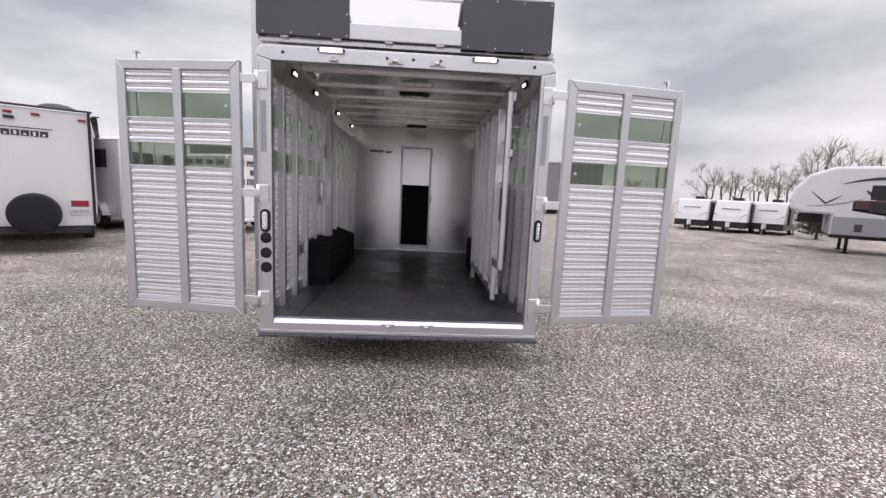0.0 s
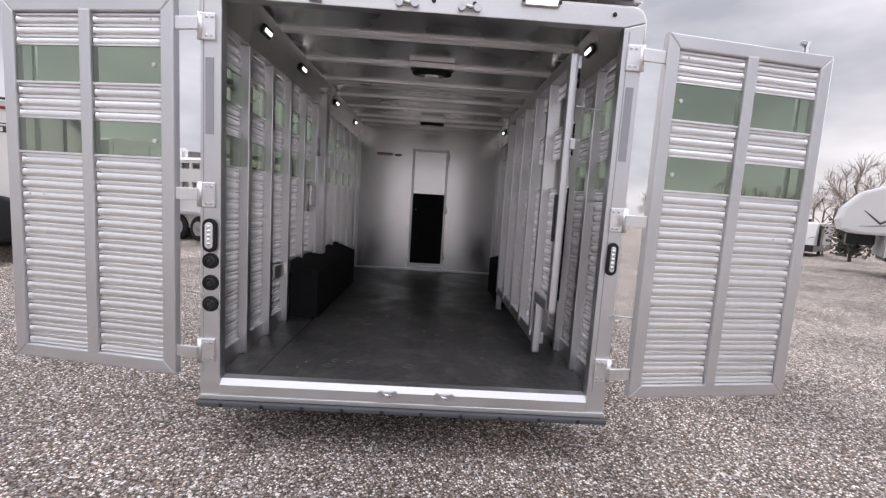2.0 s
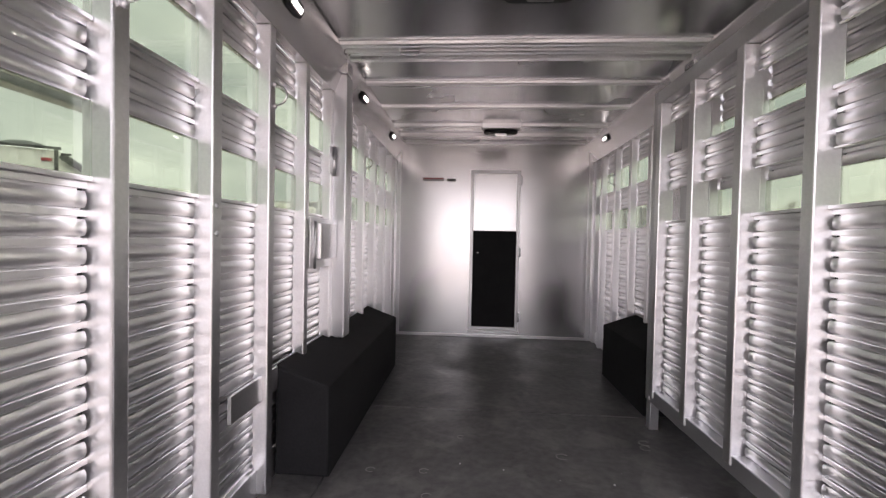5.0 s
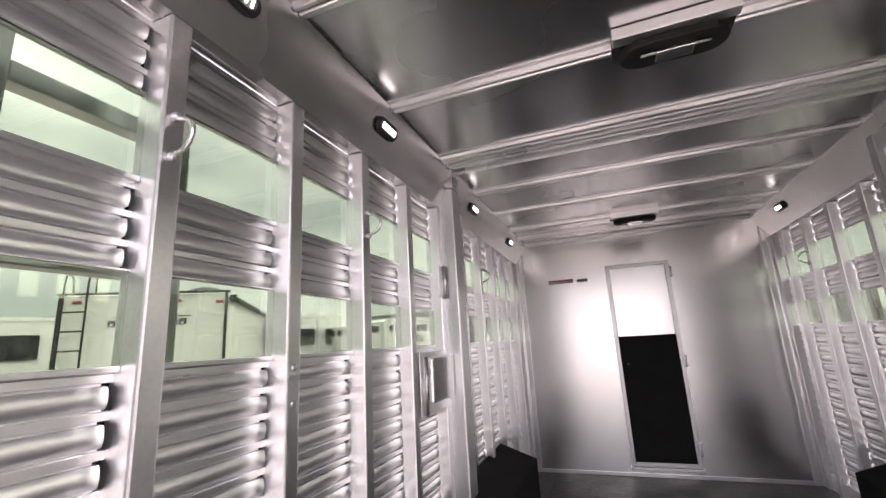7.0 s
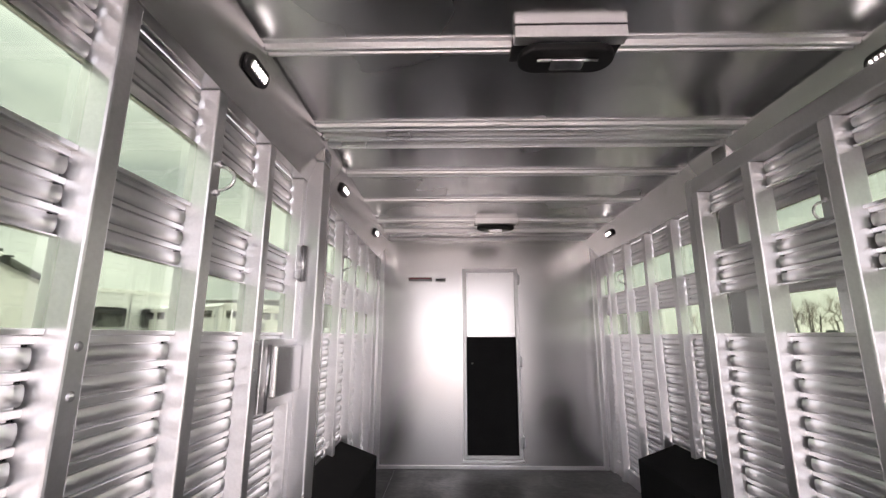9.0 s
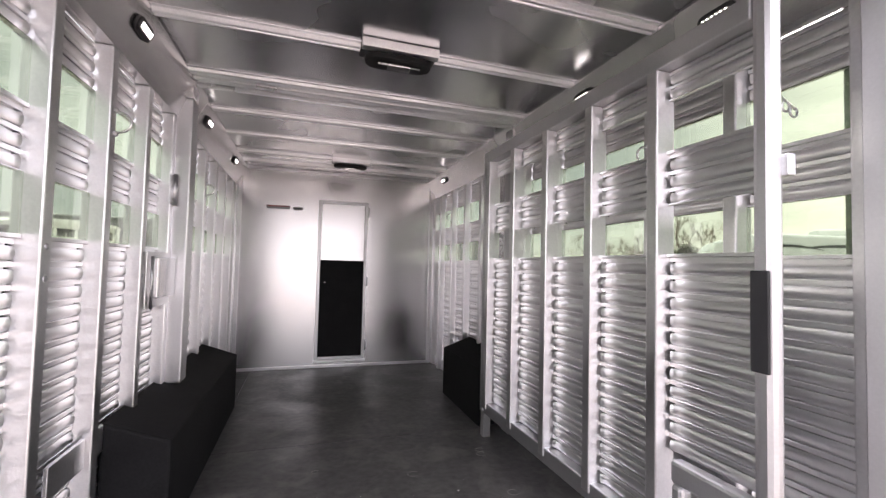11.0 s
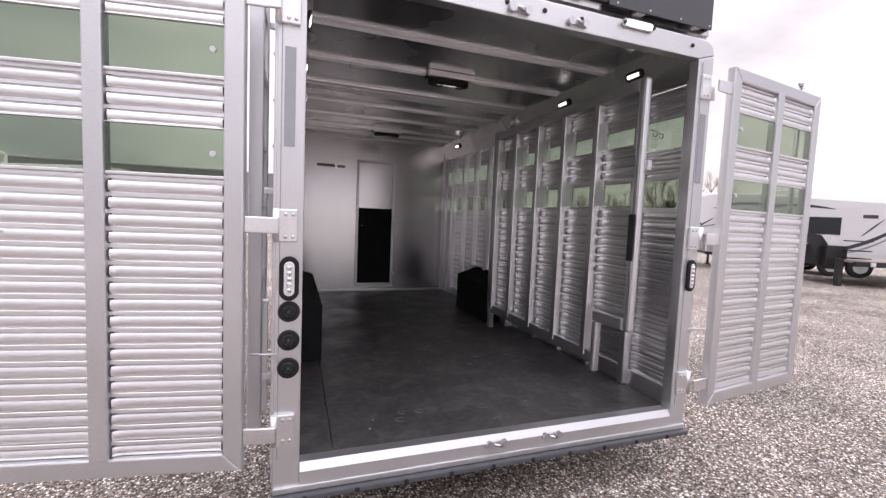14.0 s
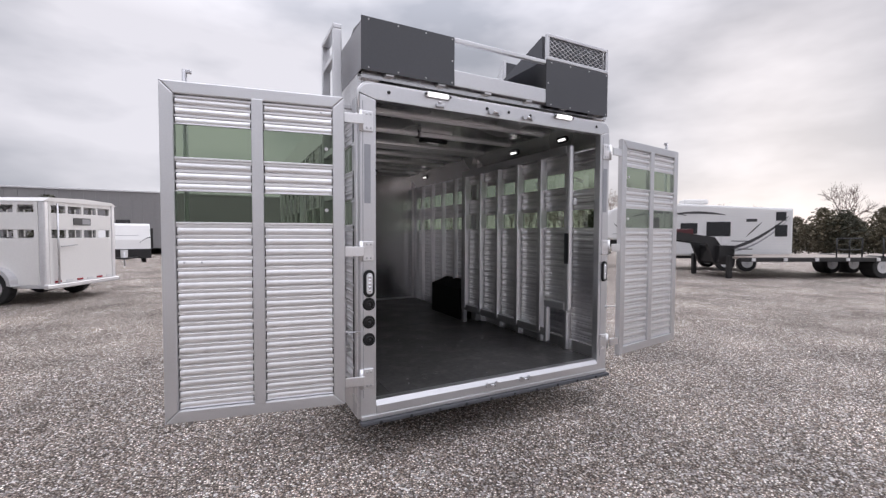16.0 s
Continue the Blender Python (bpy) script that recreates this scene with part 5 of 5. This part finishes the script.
for y in (-0.95, 0.95):
    bm = bmesh.new()
    tube(bm, [(1.65, y, 0.0), (1.65, y, 1.28)], 0.05)
    disc(bm, 1.65, y, 0.02, 0.13, 0.03, axis="z", seg=12)
    part("landing_leg", bm, BLACKSTEEL, fifth)
for x in (5.05, 5.85):
    for y in (-1.05, 1.05):
        wheel(fifth, x, y, 0.36)

# gooseneck flatbed
fb_a, fb_b = Vector((14.0, 10.15, 0)), Vector((20.6, 7.5, 0))
d = (fb_b - fb_a).normalized()
fb_m = Matrix(((d.x, -d.y, 0, fb_a.x), (d.y, d.x, 0, fb_a.y), (0, 0, 1, 0), (0, 0, 0, 1)))
fbt = thing("flatbed_trailer", "black gooseneck flatbed trailer with a weathered plank deck", "trailer", m=fb_m)
part("side_rail", one_box(0.2, 11.5, -1.25, -1.15, 0.60, 0.74, 0.01), BLACKSTEEL, fbt)
part("side_rail", one_box(0.2, 11.5, 1.15, 1.25, 0.60, 0.74, 0.01), BLACKSTEEL, fbt)
for i in range(8):
    part("deck_plank", one_box(0.22, 11.5, -1.14 + 0.286 * i, -0.862 + 0.286 * i, 0.70, 0.755, 0.004), REDWOOD, fbt)
for i in range(9):
    part("stake_pocket", one_box(0.6 + 1.2 * i, 0.72 + 1.2 * i, -1.29, -1.251, 0.62, 0.73, 0.004), SIGNWHITE, fbt)
for y in (-0.45, 0.35):
    bm = bmesh.new()
    prism(bm, [(0.5, 0.45), (0.5, 0.62), (-0.15, 1.45), (-2.2, 1.70), (-2.2, 1.45), (-0.45, 1.2), (-0.1, 0.45)], 0.10, m=pose(0, y, 0))
    part("gooseneck", bm, BLACKSTEEL, fbt)
part("neck_plate", one_box(-2.2, -0.9, -0.34, 0.34, 1.50, 1.74, 0.02), MAROON, fbt)
part("tool_box", one_box(-0.1, 0.5, -0.62, 0.62, 0.55, 1.15, 0.02), BLACKSTEEL, fbt)
part("maker_plate", one_box(-0.05, 0.3, -0.634, -0.622, 1.2, 1.42, 0.01), SIGNWHITE, fbt, "white maker's plate")
for z in (0.8, 1.02, 1.30):
    part("step", one_box(0.3, 0.85, -1.0, -0.66, z, z + 0.03, 0.004), BLACKSTEEL, fbt)
for y in (-0.9, 0.9):
    part("jack_leg", one_box(-0.02, 0.12, y - 0.07, y + 0.07, 0.0, 0.8, 0.01), BLACKSTEEL, fbt)
    for x in (5.8, 6.75):
        wheel(fbt, x, y, 0.40, 0.5, chrome=True)
for x in (3.9, 5.75, 6.9):
    bm = bmesh.new()
    for z in (1.02, 1.42):
        tube(bm, [(x, -1.18, z), (x + 1.0, -1.18, z)], 0.022)
    for k in range(3):
        tube(bm, [(x + 0.5 * k, -1.18, 0.742), (x + 0.5 * k, -1.18, 1.44)], 0.022)
    part("ramp_rack", bm, BLACKSTEEL, fbt)

# warehouse along the far side of the yard
wh = thing("warehouse", "long low grey metal-clad warehouse across the yard", "building")
part("wall", one_box(-60, 24, 56, 80, -0.2, 5.9, 0.05), CLADDING, wh)
for i in range(84):
    part("cladding_rib", one_box(-59.9 + i, -59.75 + i, 55.94, 56, 0, 5.86), CLADDING, wh)
bm = bmesh.new()
prism(bm, [(0, 5.9), (12, 6.5), (24, 5.9)], 84, m=Matrix(((0, 1, 0, -60), (1, 0, 0, 56), (0, 0, 1, 0), (0, 0, 0, 1))))
part("roof", bm, CLADDING, wh)
part("eave_trim", one_box(-60, 24, 55.85, 55.93, 5.78, 5.95, 0.02), SILVER, wh)


# ---- trees ----
def bare_tree(x, y, h, seed, spread=1.0, stem=0.36):
    rnd = random.Random(seed)
    t = thing("bare_tree", "leafless winter tree with fine branching crown", "tree", "far trees", m=pose(x, y, ground_z(x, y)))
    bm, tw = bmesh.new(), bmesh.new()

    def grow(p, d, length, r, level):
        q = p + d * length
        mid = p + d * length * 0.5 + Vector((rnd.uniform(-1, 1), rnd.uniform(-1, 1), 0)) * length * 0.06
        target = bm if level < 2 else tw
        seg = 6 if level < 2 else 3
        pts, rs = [p, mid, q], [r, r * 0.85, r * 0.65]
        rings = []
        for c, rr in zip(pts, rs):
            u = d.orthogonal().normalized()
            w = d.cross(u)
            rings.append([target.verts.new(c + (u * math.cos(2 * math.pi * k / seg) + w * math.sin(2 * math.pi * k / seg)) * rr) for k in range(seg)])
        for a, c in zip(rings, rings[1:]):
            for k in range(seg):
                target.faces.new((a[k], a[(k + 1) % seg], c[(k + 1) % seg], c[k]))
        if level >= 4:
            return
        for i in range(rnd.choice((3, 4)) if level < 2 else 5 if level < 3 else 7):
            ang = rnd.uniform(0, 2 * math.pi)
            tilt = rnd.uniform(0.35, 0.85) * spread
            side = d.orthogonal().normalized()
            side.rotate(Matrix.Rotation(ang, 3, d))
            nd = (d * math.cos(tilt) + side * math.sin(tilt) + Vector((0, 0, 0.15))).normalized()
            start = p + d * length * rnd.uniform(0.55, 1.0)
            grow(start, nd, (length if level else length * 0.36 / stem) * (rnd.uniform(0.55, 0.78) if level or stem < 0.4 else rnd.uniform(0.4, 0.6)), r * (0.5 if stem < 0.4 or level else 0.36), level + 1)

    grow(Vector((0, 0, -0.1)), Vector((0, 0, 1)), h * stem, h * 0.016, 0)
    part("trunk", bm, BARK, t)
    part("crown", tw, TWIG, t)
    return t


def evergreen(x, y, h, seed, mat=None, wide=0.5):
    rnd = random.Random(seed)
    t = thing("evergreen_tree", "dark evergreen tree with an uneven ragged crown", "tree", "far evergreens", m=pose(x, y, ground_z(x, y)))
    bm = bmesh.new()
    bmesh.ops.create_cone(bm, cap_ends=True, segments=7, radius1=h * 0.025, radius2=h * 0.008, depth=h * 0.8, matrix=pose(0, 0, h * 0.4))
    part("trunk", bm, BARK, t)
    verts, faces = [], []
    for i in range(2600):
        a, k = rnd.uniform(0, 2 * math.pi), rnd.random()
        z = h * (0.12 + 0.88 * k)
        rr = h * wide * (0.25 + 0.75 * math.sin(math.pi * min(1, 0.15 + k * 0.85))) * rnd.uniform(0.35, 1.0) * (0.75 + 0.35 * math.sin(3 * a + seed))
        c = Vector((rr * math.cos(a), rr * math.sin(a), z + rnd.uniform(-0.05, 0.05) * h))
        s = h * rnd.uniform(0.020, 0.050)
        n0 = len(verts)
        for _ in range(4):
            verts.append(c + Vector((rnd.uniform(-1, 1), rnd.uniform(-1, 1), rnd.uniform(-0.7, 0.7))) * s)
        faces += [(n0, n0 + 1, n0 + 2), (n0, n0 + 2, n0 + 3)]
    me = bpy.data.meshes.new("crown")
    me.from_pydata(verts, [], faces)
    me.materials.append(mat or LEAF)
    o = new("crown", me)
    o.parent = t


rt = random.Random(11)
for i in range(15):
    az, far = radians(34.5 + 0.72 * i + rt.uniform(-0.2, 0.2)), rt.uniform(55, 63)
    bare_tree(far * math.sin(az), far * math.cos(az), rt.uniform(6.4, 7.6), 20 + i, 1.15, 0.62)
for x, y, h, k in ((42, 42, 12.0, 51), (46, 41, 11.5, 52), (64, 23.5, 11.0, 53), (54, 28.5, 7.5, 54), (50, 29.5, 7.2, 55), (47, 29, 7.0, 56), (70, 17, 9.5, 57), (24, 56, 6.5, 58), (28, 54, 6.8, 59)):
    bare_tree(x, y, h, k, 1.05)
for i in range(34):
    evergreen(60 + rt.uniform(-3, 4) + 0.2 * i, 27.6 - 0.75 * i + rt.uniform(-0.4, 0.4), rt.uniform(3.6, 5.4), 70 + i, BRUSH if i % 3 == 2 else LEAF, 0.48)
evergreen(30, 30.5, 4.6, 99, LEAF, 0.4)
for i in range(10):
    evergreen(-70 + 6 * i, 50 + rt.uniform(-2, 2) - 2.5 * (9 - i), rt.uniform(4, 6), 120 + i, LEAF, 0.45)

# ---- ground ----
fine_axis = np.arange(-9, 9.01, 0.1)
coarse = np.array([9.5, 10.5, 12, 14, 16, 18, 20, 22, 24, 26, 28, 30, 32, 34, 36, 38, 40, 42, 45, 50, 60, 80, 120, 200, 400, 900])
axis = np.concatenate([-coarse[::-1], fine_axis, coarse])
gx, gy = np.meshgrid(axis, axis, indexing="ij")
gv = np.stack([gx, gy, ground_z(gx, gy)], -1).reshape(-1, 3)
k = len(axis)
ii, jj = np.meshgrid(np.arange(k - 1), np.arange(k - 1), indexing="ij")
q = (ii * k + jj).reshape(-1)
me = bpy.data.meshes.new("ground")
me.from_pydata(gv.tolist(), [], np.stack([q, q + k, q + k + 1, q + 1], -1).tolist())
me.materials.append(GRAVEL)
me.polygons.foreach_set("use_smooth", [True] * len(me.polygons))
tagged(new("ground", me), "crushed stone gravel yard, pale chips in dark fines", "ground", kind="structure")
rs = np.random.RandomState(3)
N_ST = 70000
dist = 1.0 + 6.5 * rs.rand(N_ST) ** 1.3
ang = rs.uniform(-1.25, 1.25, N_ST)
cx = np.concatenate([dist[: N_ST // 2] * np.sin(ang[: N_ST // 2]), -1.6 + dist[N_ST // 2:] * np.sin(ang[N_ST // 2:])])
cy = np.concatenate([dist[: N_ST // 2] * np.cos(ang[: N_ST // 2]), 0.4 + dist[N_ST // 2:] * np.cos(ang[N_ST // 2:])])
size = 0.0040 + 0.0095 * rs.rand(N_ST) ** 2.8
base = np.array([(1, 0, 0), (0, 1, 0), (-1, 0, 0), (0, -1, 0), (0, 0, 0.8), (0, 0, -0.6)], float)
jit = 1 + rs.uniform(-0.4, 0.4, (N_ST, 6, 1))
rot = rs.uniform(0, 6.28, N_ST)
ca, sa = np.cos(rot)[:, None], np.sin(rot)[:, None]
v = base[None] * jit * size[:, None, None] * np.array([1.3, 0.9, 0.8])
vx, vy = v[:, :, 0] * ca - v[:, :, 1] * sa, v[:, :, 0] * sa + v[:, :, 1] * ca
co_all = np.stack([vx + cx[:, None], vy + cy[:, None], v[:, :, 2] + 0.003 + ground_z(cx, cy)[:, None]], -1).reshape(-1, 3)
tri = np.array([(0, 1, 4), (1, 2, 4), (2, 3, 4), (3, 0, 4), (1, 0, 5), (2, 1, 5), (3, 2, 5), (0, 3, 5)])
fa = (tri[None] + (np.arange(N_ST) * 6)[:, None, None]).reshape(-1, 3)
me = bpy.data.meshes.new("loose_gravel")
me.from_pydata(co_all.tolist(), [], fa.tolist())
me.materials.append(STONE)
tagged(new("loose_gravel", me), "loose pale stone chips lying on the gravel yard", "gravel", kind="stuff")
